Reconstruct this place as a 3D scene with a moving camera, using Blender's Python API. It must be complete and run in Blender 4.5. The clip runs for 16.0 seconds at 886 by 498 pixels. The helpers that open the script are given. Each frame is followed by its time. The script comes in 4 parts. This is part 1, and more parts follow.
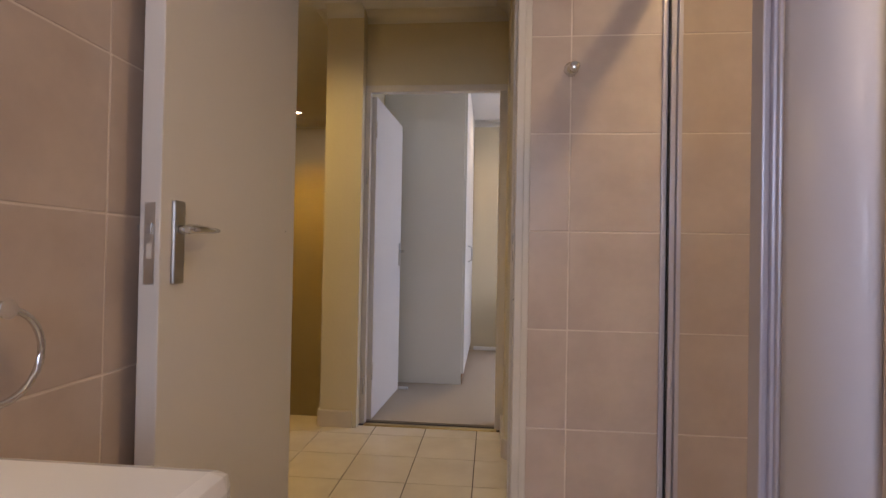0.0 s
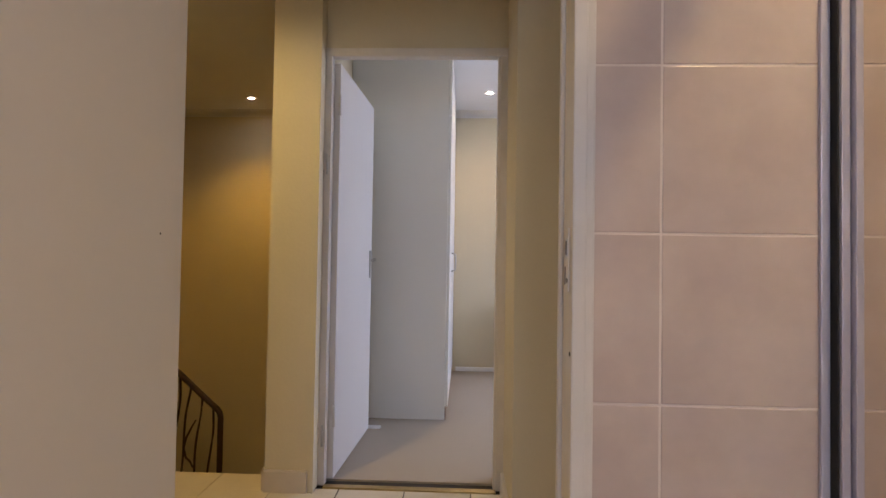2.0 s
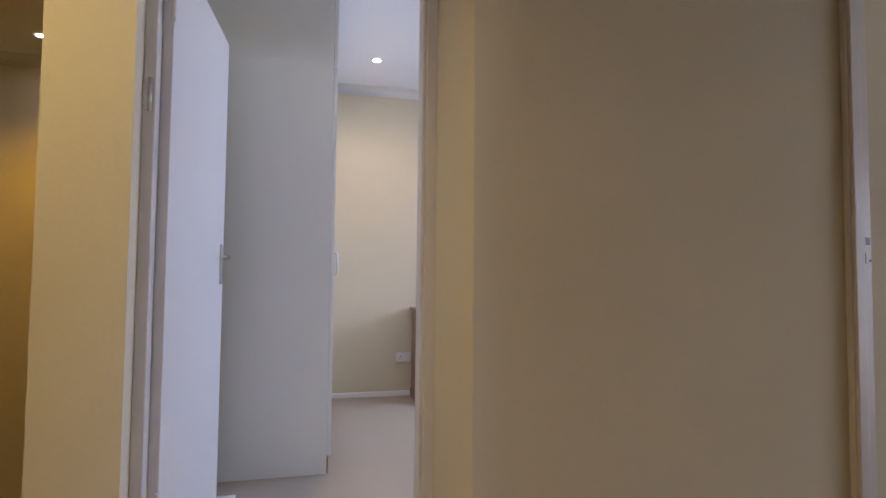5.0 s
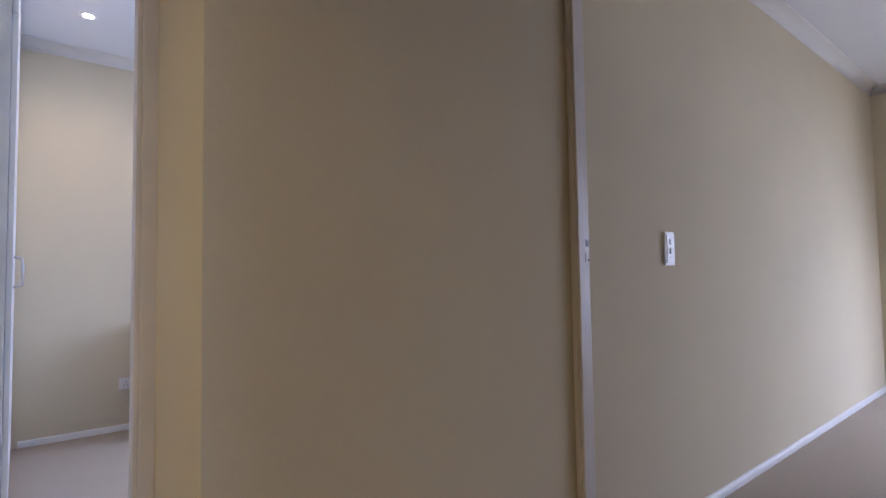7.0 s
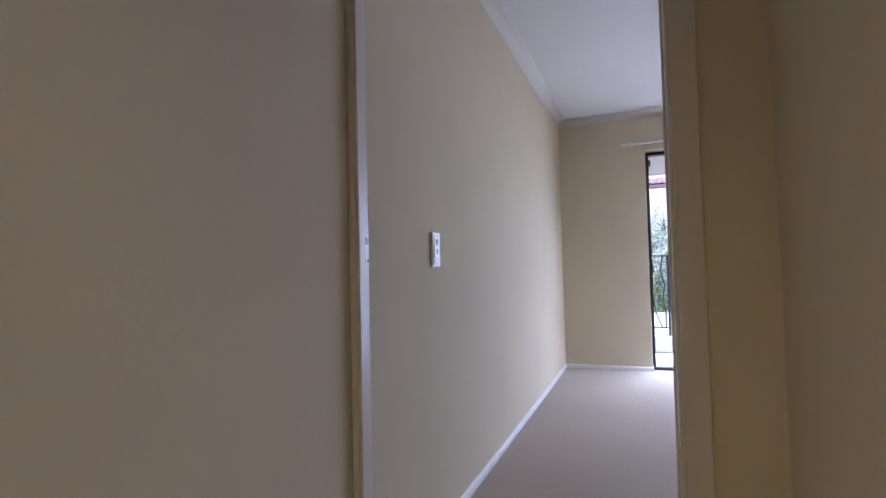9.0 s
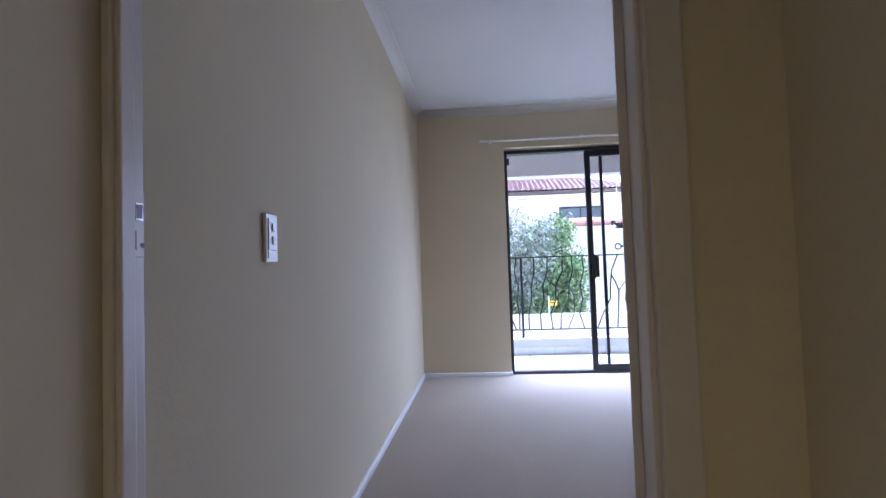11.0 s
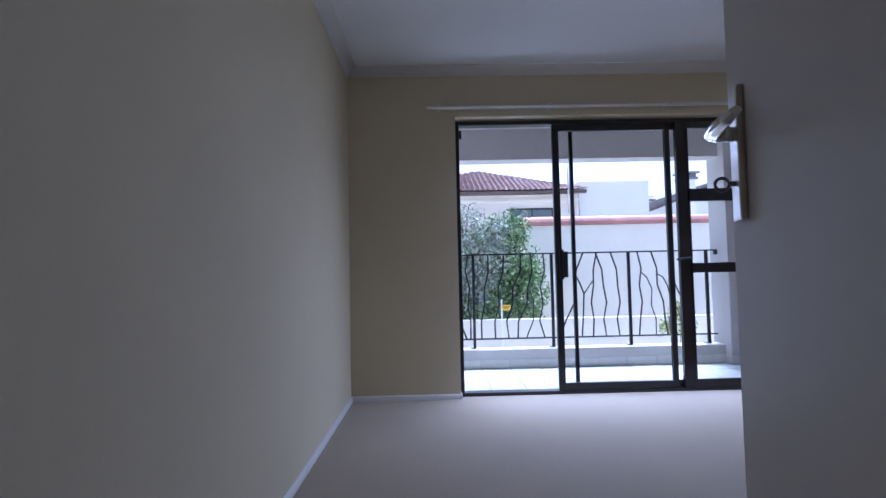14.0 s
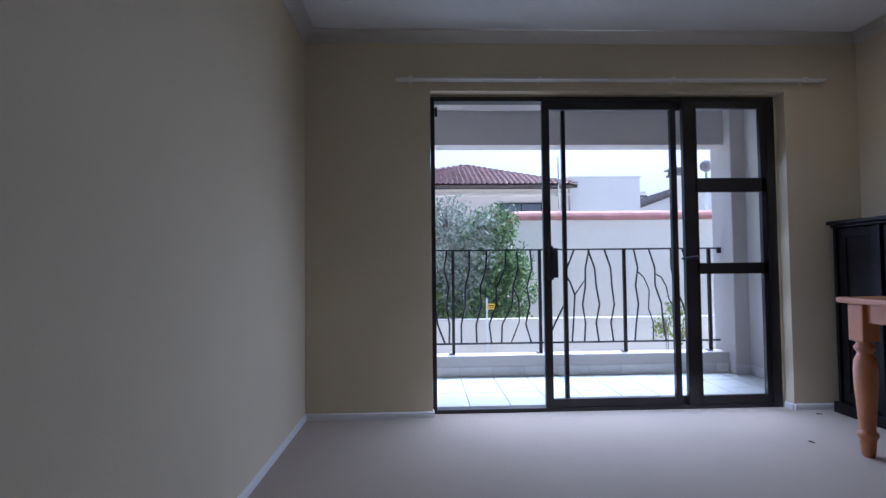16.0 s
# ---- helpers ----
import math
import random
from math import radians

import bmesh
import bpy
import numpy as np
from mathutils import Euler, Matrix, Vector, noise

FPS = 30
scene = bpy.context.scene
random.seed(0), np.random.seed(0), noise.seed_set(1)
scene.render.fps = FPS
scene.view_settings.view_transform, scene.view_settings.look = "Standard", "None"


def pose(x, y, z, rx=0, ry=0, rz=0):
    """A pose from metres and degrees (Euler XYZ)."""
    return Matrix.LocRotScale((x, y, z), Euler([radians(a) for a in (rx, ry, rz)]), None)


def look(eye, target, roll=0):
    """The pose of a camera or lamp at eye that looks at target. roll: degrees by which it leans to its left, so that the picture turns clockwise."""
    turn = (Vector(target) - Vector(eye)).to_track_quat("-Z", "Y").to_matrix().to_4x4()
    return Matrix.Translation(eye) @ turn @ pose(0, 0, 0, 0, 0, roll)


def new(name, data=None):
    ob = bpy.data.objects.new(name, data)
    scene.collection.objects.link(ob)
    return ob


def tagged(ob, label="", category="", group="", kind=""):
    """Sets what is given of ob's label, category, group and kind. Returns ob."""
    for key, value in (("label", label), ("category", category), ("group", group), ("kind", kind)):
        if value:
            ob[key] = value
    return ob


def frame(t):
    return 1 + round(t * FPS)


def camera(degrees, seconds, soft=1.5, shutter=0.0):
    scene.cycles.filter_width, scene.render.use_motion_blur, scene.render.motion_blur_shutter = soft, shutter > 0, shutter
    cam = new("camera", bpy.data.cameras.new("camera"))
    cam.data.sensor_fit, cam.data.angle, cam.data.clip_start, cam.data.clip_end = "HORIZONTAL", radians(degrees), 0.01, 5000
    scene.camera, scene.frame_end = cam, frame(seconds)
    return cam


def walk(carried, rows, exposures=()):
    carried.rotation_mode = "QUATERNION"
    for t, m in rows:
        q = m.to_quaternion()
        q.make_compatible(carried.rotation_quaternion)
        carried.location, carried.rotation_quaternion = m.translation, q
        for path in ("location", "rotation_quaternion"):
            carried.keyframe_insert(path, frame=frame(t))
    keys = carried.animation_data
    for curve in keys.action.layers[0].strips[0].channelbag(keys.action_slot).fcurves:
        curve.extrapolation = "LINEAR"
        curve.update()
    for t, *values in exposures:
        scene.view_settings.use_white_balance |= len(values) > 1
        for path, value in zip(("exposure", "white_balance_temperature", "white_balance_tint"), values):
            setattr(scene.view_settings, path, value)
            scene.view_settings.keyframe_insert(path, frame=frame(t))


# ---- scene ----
cam = camera(80.8, 16.0)
PATH = [
    (0, (0.926, 1.578, 1.045), (0.742, 3.569, 1.068), 1.06),
    (0.5, (0.934, 1.736, 1.053), (0.761, 3.729, 1.080), 1.04),
    (1, (0.905, 1.907, 1.068), (0.758, 3.901, 1.100), 0.98),
    (1.5, (0.847, 2.068, 1.073), (0.735, 4.065, 1.113), 1.00),
    (2, (0.812, 2.272, 1.070), (0.733, 4.270, 1.115), 0.90),
    (2.5, (0.782, 2.450, 1.054), (0.712, 4.448, 1.103), 0.68),
    (3, (0.717, 2.625, 1.051), (0.662, 4.623, 1.109), 0.82),
    (3.2, (0.709, 2.693, 1.049), (0.660, 4.691, 1.109), 0.88),
    (5.3, (0.640, 3.097, 1.014), (1.245, 5.001, 1.113), 0.43),
    (5.5, (0.647, 3.103, 1.014), (1.347, 4.973, 1.114), 0.35),
    (6, (0.673, 3.108, 1.019), (1.561, 4.897, 1.122), -0.05),
    (6.5, (0.710, 3.155, 1.022), (1.786, 4.837, 1.127), -0.47),
    (7, (0.737, 3.229, 1.023), (2.000, 4.777, 1.118), -0.86),
    (7.5, (0.751, 3.304, 1.026), (2.216, 4.664, 1.108), -0.78),
    (8, (0.780, 3.380, 1.029), (2.403, 4.546, 1.110), -1.02),
    (8.5, (0.816, 3.466, 1.030), (2.580, 4.405, 1.109), -1.19),
    (9, (0.877, 3.523, 1.032), (2.742, 4.240, 1.110), -1.34),
    (9.5, (0.980, 3.575, 1.022), (2.910, 4.094, 1.099), -1.38),
    (10, (1.113, 3.637, 1.014), (3.078, 3.998, 1.091), -1.62),
    (10.2, (1.158, 3.656, 1.010), (3.131, 3.972, 1.089), -1.70),
    (12.3, (1.837, 3.742, 0.991), (3.836, 3.742, 1.076), -1.76),
    (12.5, (1.909, 3.752, 0.987), (3.907, 3.746, 1.071), -1.69),
    (13, (2.071, 3.745, 0.973), (4.069, 3.729, 1.059), -1.46),
    (13.5, (2.198, 3.703, 0.957), (4.195, 3.668, 1.048), -1.43),
    (14, (2.352, 3.658, 0.954), (4.349, 3.623, 1.046), -1.24),
    (14.5, (2.490, 3.681, 0.948), (4.487, 3.631, 1.043), -0.93),
    (15, (2.610, 3.664, 0.973), (4.607, 3.604, 1.054), -0.73),
    (15.5, (2.763, 3.589, 0.982), (4.760, 3.521, 1.057), -0.76),
    (16, (2.892, 3.525, 0.979), (4.889, 3.451, 1.049), -0.60),
]
EXPOSURES = [(0.0, 2.18, 6450, 20), (0.5, 2.32, 6250, 19), (1.5, 2.44, 6100, 18), (3.2, 2.54, 5700, 17), (5.3, 2.58, 5450, 18), (7.0, 2.52, 5050, 20), (8.0, 2.58, 4900, 20), (9.5, 2.60, 4850, 20), (10.2, 2.48, 4750, 19), (12.5, 1.48, 4600, 18), (14.0, 1.14, 4600, 17), (16.0, 0.84, 4750, 16)]
walk(cam, [(t, look(eye, target, roll)) for t, eye, target, roll in PATH], EXPOSURES)

# ---- daylight: bright overcast sky, very soft sun ----
world = bpy.data.worlds.new("world")
scene.world = world
world.use_nodes = True
wn = world.node_tree.nodes
sky = wn.new("ShaderNodeTexSky")
sky.sky_type = "NISHITA"
sky.sun_disc = False
sky.sun_elevation = radians(62.4)
sky.sun_rotation = radians(116.6)
sky.dust_density = 8.0
world.node_tree.links.new(sky.outputs[0], wn["Background"].inputs[0])
wn["Background"].inputs[1].default_value = 0.15
sun = bpy.data.lights.new("sun", "SUN")
sun.energy, sun.angle, sun.color = 5.0, radians(25), (0.91, 0.98, 1.0)
new("sun", sun).matrix_world = look((14, -1, 15), (7, 2.5, 0))


# ceiling lamps, three of them unseen and assumed: (x, y, z, watts, colour)
def lamp(x, y, z, watts, col, size=0.04, cone=150):
    d = bpy.data.lights.new("lamp", "SPOT")
    d.energy, d.color, d.shadow_soft_size = watts, col, size
    d.spot_size, d.spot_blend = radians(cone), 0.9
    new("lamp", d).matrix_world = look((x, y, z), (x, y + 0.0001, z - 1))


SOFT = (1.0, 0.78, 0.56)
H = 2.53          # ceilings
BACK = 7.36       # rear wall of stairwell and first bedroom
NORTH = 4.299     # landing wall, also the wall of the second bedroom
lamp(0.95, 1.6, H - 0.05, 3.3, SOFT)          # bathroom, unseen
lamp(1.75, 2.4, H - 0.05, 6.4, (1.0, 0.73, 0.30))          # shower, unseen
lamp(-0.3, 3.87, H - 0.05, 9.6, (1.0, 0.72, 0.27))  # landing, unseen, place chosen to suit the walls
lamp(-1.145, 6.75, H - 0.04, 8.2, (1.0, 0.55, 0.075), 0.03, 120)  # stairwell
lamp(1.019, 6.6, H - 0.04, 3.6, (1.0, 0.70, 0.42))         # first bedroom
lamp(5.73, 1.116, H - 0.04, 0.9, (1.0, 0.75, 0.48))         # second bedroom


# area lamp standing in for the sky's light at an opening
def daylight(x, y, z, tx, ty, tz, w, h, watts, col=(0.60, 0.77, 1.0), spread=180):
    d = bpy.data.lights.new("window_light", "AREA")
    d.shape, d.size, d.size_y, d.energy, d.color = "RECTANGLE", w, h, watts, col
    d.spread = radians(spread)
    new("window_light", d).matrix_world = look((x, y, z), (tx, ty, tz))


daylight(3.34, 6.1, 1.45, 0.2, 5.25, 0.45, 1.4, 1.2, 5.8, (0.62, 0.73, 1.0), 150)      # first bedroom's window
daylight(0.95, -0.42, 1.6, 0.95, 3, 1.3, 0.9, 0.8, 2.9)    # bathroom's window
for k in range(4):    # added area lamps inside the balcony door, tilted down in place of skylight
    daylight(6.24, 2.27, 0.38 + 0.48 * k, 5.24, 2.27, -0.72 + 0.48 * k, 2.2, 0.32, 2.9, (0.875, 0.89, 1.0), 180)



# ---- materials ----
def mat(name, col, rough=0.6, metal=0.0, var=0.05, scale=3.0, fine=0.0, fine_scale=150.0, bump=0.0, piece=0.0, tint=None, coat=0.0, shine=0.5):
    """Base colour with slow and fine variation, bump of the fine grain; piece: variation from object to object."""
    m = bpy.data.materials.new(name)
    m.use_nodes = True
    t = m.node_tree
    n, link = t.nodes, t.links.new
    b = n["Principled BSDF"]
    b.inputs["Metallic"].default_value = metal
    b.inputs["Coat Weight"].default_value = coat
    b.inputs["Specular IOR Level"].default_value = shine
    tc = n.new("ShaderNodeTexCoord")
    vec = tc.outputs["Object"]
    if piece:
        info = n.new("ShaderNodeObjectInfo")
        shift = n.new("ShaderNodeVectorMath")
        shift.operation = "MULTIPLY_ADD"
        link(info.outputs["Random"], shift.inputs[0])
        shift.inputs[1].default_value = (37, 17, 29)
        link(vec, shift.inputs[2])
        vec = shift.outputs[0]
    slow = n.new("ShaderNodeTexNoise")
    slow.inputs["Scale"].default_value, slow.inputs["Detail"].default_value = scale, 5
    link(vec, slow.inputs["Vector"])
    ramp = n.new("ShaderNodeMix")
    ramp.data_type = "RGBA"
    low = tint if tint else [c * (1 - var) for c in col]
    ramp.inputs[6].default_value = (*low, 1)
    ramp.inputs[7].default_value = (*[min(1, c * (1 + var)) for c in col], 1)
    spread = n.new("ShaderNodeMapRange")
    spread.interpolation_type = "SMOOTHSTEP"
    spread.inputs[1].default_value, spread.inputs[2].default_value = 0.12, 0.88
    link(slow.outputs["Fac"], spread.inputs[0])
    link(spread.outputs[0], ramp.inputs[0])
    out = ramp.outputs[2]
    small = n.new("ShaderNodeTexNoise")
    small.inputs["Scale"].default_value, small.inputs["Detail"].default_value = fine_scale, 4
    link(vec, small.inputs["Vector"])
    if fine or piece:
        hsv = n.new("ShaderNodeHueSaturation")
        val = n.new("ShaderNodeMath")
        val.operation = "MULTIPLY_ADD"
        link(small.outputs["Fac"], val.inputs[0])
        val.inputs[1].default_value, val.inputs[2].default_value = 2 * fine, 1 - fine
        if piece:
            pv = n.new("ShaderNodeMath")
            pv.operation = "MULTIPLY_ADD"
            link(info.outputs["Random"], pv.inputs[0])
            pv.inputs[1].default_value = piece
            link(val.outputs[0], pv.inputs[2])
            val = pv
        link(val.outputs[0], hsv.inputs["Value"])
        link(out, hsv.inputs["Color"])
        out = hsv.outputs[0]
    link(out, b.inputs["Base Color"])
    rr = n.new("ShaderNodeMapRange")
    rr.inputs[3].default_value, rr.inputs[4].default_value = max(0.02, rough * 0.85), min(1, rough * 1.15)
    link(slow.outputs["Fac"], rr.inputs[0])
    link(rr.outputs[0], b.inputs["Roughness"])
    if bump:
        bp = n.new("ShaderNodeBump")
        bp.inputs["Strength"].default_value, bp.inputs["Distance"].default_value = bump, 0.002
        link(small.outputs["Fac"], bp.inputs["Height"])
        link(bp.outputs[0], b.inputs["Normal"])
    return m


def glass(name, rough=0.0, col=(1, 1, 1)):
    m = bpy.data.materials.new(name)
    m.use_nodes = True
    b = m.node_tree.nodes["Principled BSDF"]
    b.inputs["Base Color"].default_value = (*col, 1)
    b.inputs["Roughness"].default_value = rough
    b.inputs["Transmission Weight"].default_value = 1.0
    b.inputs["IOR"].default_value = 1.1
    return m


def glow(name, col, strength):
    m = bpy.data.materials.new(name)
    m.use_nodes = True
    b = m.node_tree.nodes["Principled BSDF"]
    b.inputs["Base Color"].default_value = (0.8, 0.8, 0.8, 1)
    b.inputs["Emission Color"].default_value = (*col, 1)
    b.inputs["Emission Strength"].default_value = strength
    return m


def carpet_material():
    m = mat("ribbed_carpet", (0.45, 0.385, 0.305), 0.95, shine=0.1, var=0.05, scale=1.3, fine=0.10, fine_scale=420)
    t = m.node_tree
    n, link = t.nodes, t.links.new
    tc = n.new("ShaderNodeTexCoord")
    wv = n.new("ShaderNodeTexWave")
    wv.bands_direction = "Y"
    wv.inputs["Scale"].default_value = 36
    wv.inputs["Distortion"].default_value = 0.6
    wv.inputs["Detail Scale"].default_value = 3
    link(tc.outputs["Object"], wv.inputs["Vector"])
    bp = n.new("ShaderNodeBump")
    bp.inputs["Strength"].default_value, bp.inputs["Distance"].default_value = 0.22, 0.004
    link(wv.outputs["Fac"], bp.inputs["Height"])
    b = n["Principled BSDF"]
    old = b.inputs["Base Color"].links[0].from_socket
    mul = n.new("ShaderNodeMix")
    mul.data_type, mul.blend_type = "RGBA", "MULTIPLY"
    mul.inputs[0].default_value = 0.12
    link(old, mul.inputs[6])
    link(wv.outputs["Color"], mul.inputs[7])
    link(mul.outputs[2], b.inputs["Base Color"])
    link(bp.outputs[0], b.inputs["Normal"])
    return m


CREAM = mat("cream_wall_paint", (0.65, 0.575, 0.41), 0.9, var=0.04, scale=1.4, fine=0.025, fine_scale=70, bump=0.3, shine=0.15)
CEIL = mat("ceiling_paint", (0.78, 0.78, 0.78), 0.92, var=0.02, scale=1.5, bump=0.12, shine=0.15)
COVE = mat("cornice_plaster", (0.76, 0.74, 0.70), 0.7, var=0.03, scale=2.5, bump=0.1)
WHITE = mat("white_door_paint", (0.71, 0.67, 0.635), 0.55, var=0.02, scale=2, fine=0.01, fine_scale=60, bump=0.08, shine=0.3)
FRAME = mat("door_frame_enamel", (0.66, 0.61, 0.55), 0.35, var=0.05, scale=7, fine=0.03, fine_scale=40, bump=0.1)
MELAMINE = mat("white_melamine", (0.79, 0.775, 0.735), 0.45, var=0.02, scale=1.5, bump=0.04)
SKIRT = mat("white_skirting_paint", (0.76, 0.75, 0.73), 0.4, var=0.04, scale=6, fine=0.02)
WALLTILE = mat("pink_beige_wall_tile", (0.545, 0.445, 0.385), 0.3, var=0.04, scale=7, fine=0.05, fine_scale=38, bump=0.05, piece=0.06, tint=(0.46, 0.365, 0.315))
GROUT = mat("pale_grout", (0.72, 0.63, 0.56), 0.85, var=0.08, scale=12, fine=0.06)
FLOORTILE = mat("cream_floor_tile", (0.72, 0.65, 0.53), 0.25, var=0.05, scale=7, fine=0.03, fine_scale=70, bump=0.04, piece=0.06, tint=(0.66, 0.58, 0.46))
DARKGROUT = mat("dark_floor_grout", (0.05, 0.04, 0.03), 0.9, var=0.2, scale=20)
SKIRTTILE = mat("tile_skirting", (0.62, 0.55, 0.47), 0.3, var=0.05, scale=8)
CARPET = carpet_material()
CHROME = mat("chrome", (0.72, 0.72, 0.73), 0.13, metal=1.0, var=0.03, scale=30)
SATIN = mat("satin_nickel", (0.55, 0.53, 0.51), 0.32, metal=1.0, var=0.06, scale=40, bump=0.03)
WORNSTEEL = mat("worn_dark_steel", (0.16, 0.14, 0.135), 0.5, metal=0.4, var=0.3, scale=60)
BRASS = mat("brass_lock", (0.55, 0.40, 0.16), 0.3, metal=1.0, var=0.1, scale=30)
ALU = mat("shower_aluminium", (0.54, 0.52, 0.61), 0.35, metal=0.25, var=0.06, scale=5)
OPAL = mat("opal_shower_door", (0.70, 0.69, 0.80), 0.34, var=0.04, scale=2, coat=0.05)
BASIN = mat("white_ceramic", (0.88, 0.85, 0.80), 0.12, var=0.02, scale=4, coat=0.4)
BRONZE = mat("dark_bronze_aluminium", (0.012, 0.010, 0.010), 0.34, var=0.25, scale=12, fine=0.1, fine_scale=120)
IRON = mat("black_wrought_iron", (0.018, 0.017, 0.017), 0.5, var=0.3, scale=25, fine=0.15, bump=0.2)
RUST = mat("brown_wrought_iron", (0.05, 0.022, 0.016), 0.5, var=0.3, scale=25, fine=0.15, bump=0.2)
PLASTIC = mat("white_switch_plastic", (0.78, 0.77, 0.75), 0.3, var=0.01)
# near-black colour replaces the shade inside small holes; also rubber seal and screws
DARKHOLE = mat("dark_recess", (0.02, 0.02, 0.02), 0.8, var=0.2)
PINE = mat("orange_pine", (0.47, 0.20, 0.085), 0.38, var=0.12, scale=5, fine=0.08, fine_scale=30, bump=0.06, tint=(0.36, 0.135, 0.055))
OAK = mat("mid_brown_wood", (0.28, 0.16, 0.08), 0.45, var=0.15, scale=6, fine=0.1, fine_scale=40, bump=0.06)
BLACKWOOD = mat("black_stained_wood", (0.008, 0.006, 0.006), 0.42, var=0.3, scale=8, fine=0.12, fine_scale=60, shine=0.2)
# floor copy of the tile, colour darkened against the sun falling on it
BALTILE = mat("sun_dimmed_balcony_tile", (0.47, 0.48, 0.47), 0.45, var=0.06, scale=6, fine=0.04, piece=0.06)
# lighter, pinker copy for the upright skirting
BALSKIRT = mat("pale_balcony_skirting_tile", (0.62, 0.60, 0.58), 0.45, var=0.06, scale=6, fine=0.04, piece=0.06)
BALGROUT = mat("grey_balcony_grout", (0.13, 0.125, 0.12), 0.9, var=0.15, scale=15)
PLASTER = mat("pinkish_plaster", (0.55, 0.515, 0.49), 0.85, var=0.05, scale=1.2, fine=0.05, fine_scale=45, bump=0.3)
PALEWALL = mat("pale_garden_plaster", (0.68, 0.635, 0.555), 0.9, var=0.05, scale=0.7, fine=0.05, fine_scale=20, bump=0.3)
BEIGEWALL = mat("beige_house_plaster", (0.60, 0.53, 0.46), 0.9, var=0.05, scale=0.5, fine=0.04, fine_scale=15, bump=0.3)
GREYWALL = mat("pale_grey_plaster", (0.63, 0.61, 0.59), 0.9, var=0.04, scale=0.4, fine=0.03, fine_scale=15)
ROOFTILE = mat("terracotta_roof_tile", (0.38, 0.27, 0.245), 0.9, var=0.18, scale=3, fine=0.2, fine_scale=9, tint=(0.26, 0.17, 0.14))
COPING = mat("pink_coping_tile", (0.37, 0.165, 0.135), 0.75, var=0.12, scale=4, fine=0.1, fine_scale=15, piece=0.12)
GREYROOF = mat("grey_roof_tile", (0.19, 0.17, 0.17), 0.95, var=0.15, scale=3, fine=0.15, fine_scale=9)
FASCIA = mat("brown_fascia", (0.10, 0.08, 0.07), 0.6, var=0.2, scale=5)
BARK = mat("grey_bark", (0.20, 0.17, 0.14), 0.9, var=0.25, scale=15, fine=0.2, fine_scale=60, bump=0.5)
# pale so that the unseen ground bounces more light onto facing walls
GROUND = mat("garden_ground", (0.46, 0.43, 0.37), 0.95, var=0.25, scale=0.6, fine=0.25, fine_scale=8, tint=(0.36, 0.34, 0.29))
YELLOW = mat("yellow_sign", (0.75, 0.48, 0.04), 0.5, var=0.05, scale=20)
POSTWHITE = mat("white_post", (0.7, 0.7, 0.7), 0.5, var=0.05)
GLASS = glass("clear_glass")
LAMP = glow("lit_lamp", (1.0, 0.85, 0.66), 40.0)


def leaf_material(name, a, b_):
    m = bpy.data.materials.new(name)
    m.use_nodes = True
    n, link = m.node_tree.nodes, m.node_tree.links.new
    geo = n.new("ShaderNodeNewGeometry")
    mix = n.new("ShaderNodeMix")
    mix.data_type = "RGBA"
    mix.inputs[6].default_value, mix.inputs[7].default_value = (*a, 1), (*b_, 1)
    link(geo.outputs["Random Per Island"], mix.inputs[0])
    b = n["Principled BSDF"]
    link(mix.outputs[2], b.inputs["Base Color"])
    b.inputs["Roughness"].default_value = 0.8
    b.inputs["Transmission Weight"].default_value = 0.0
    return m


LEAFGREEN = leaf_material("green_leaves", (0.045, 0.10, 0.035), (0.27, 0.37, 0.14))
LEAFGREY = leaf_material("silver_green_leaves", (0.14, 0.17, 0.12), (0.42, 0.44, 0.36))
LEAFLIME = leaf_material("lime_leaves", (0.12, 0.17, 0.03), (0.30, 0.34, 0.08))


# ---- builders ----
def box(bm, x0, y0, z0, x1, y1, z1, bevel=0.0):
    m = Matrix.LocRotScale(((x0 + x1) / 2, (y0 + y1) / 2, (z0 + z1) / 2), None, (abs(x1 - x0), abs(y1 - y0), abs(z1 - z0)))
    got = bmesh.ops.create_cube(bm, size=1.0, matrix=m)
    if bevel:
        edges = list({e for v in got["verts"] for e in v.link_edges})
        bmesh.ops.bevel(bm, geom=edges, offset=bevel, segments=2, profile=0.6, affect="EDGES")
    return bm


def boxes(*rows, bevel=0.0):
    bm = bmesh.new()
    for r in rows:
        box(bm, *r, bevel=bevel)
    return bm


def tube(bm, points, radius, sides=8, closed=False, flat=1.0):
    """A rod swept along points; radius may be a list."""
    pts = [Vector(p) for p in points]
    rings = []
    up = Vector((0.12, 0.31, 0.94)).normalized()
    for i, p in enumerate(pts):
        if closed:
            d = pts[(i + 1) % len(pts)] - pts[i - 1]
        else:
            d = pts[min(i + 1, len(pts) - 1)] - pts[max(i - 1, 0)]
        d.normalize()
        ref = up if abs(d.dot(up)) < 0.95 else Vector((1, 0.1, 0))
        a = d.cross(ref).normalized()
        b = d.cross(a).normalized()
        r = radius[i] if isinstance(radius, (list, tuple)) else radius
        rings.append([bm.verts.new(p + (a * math.cos(k * math.tau / sides) + b * flat * math.sin(k * math.tau / sides)) * r) for k in range(sides)])
    for i in range(len(rings) - (0 if closed else 1)):
        q, s = rings[i], rings[(i + 1) % len(rings)]
        for k in range(sides):
            f = bm.faces.new((q[k], q[(k + 1) % sides], s[(k + 1) % sides], s[k]))
            f.smooth = True
    if not closed:
        bm.faces.new(rings[0][::-1])
        bm.faces.new(rings[-1])
    return bm


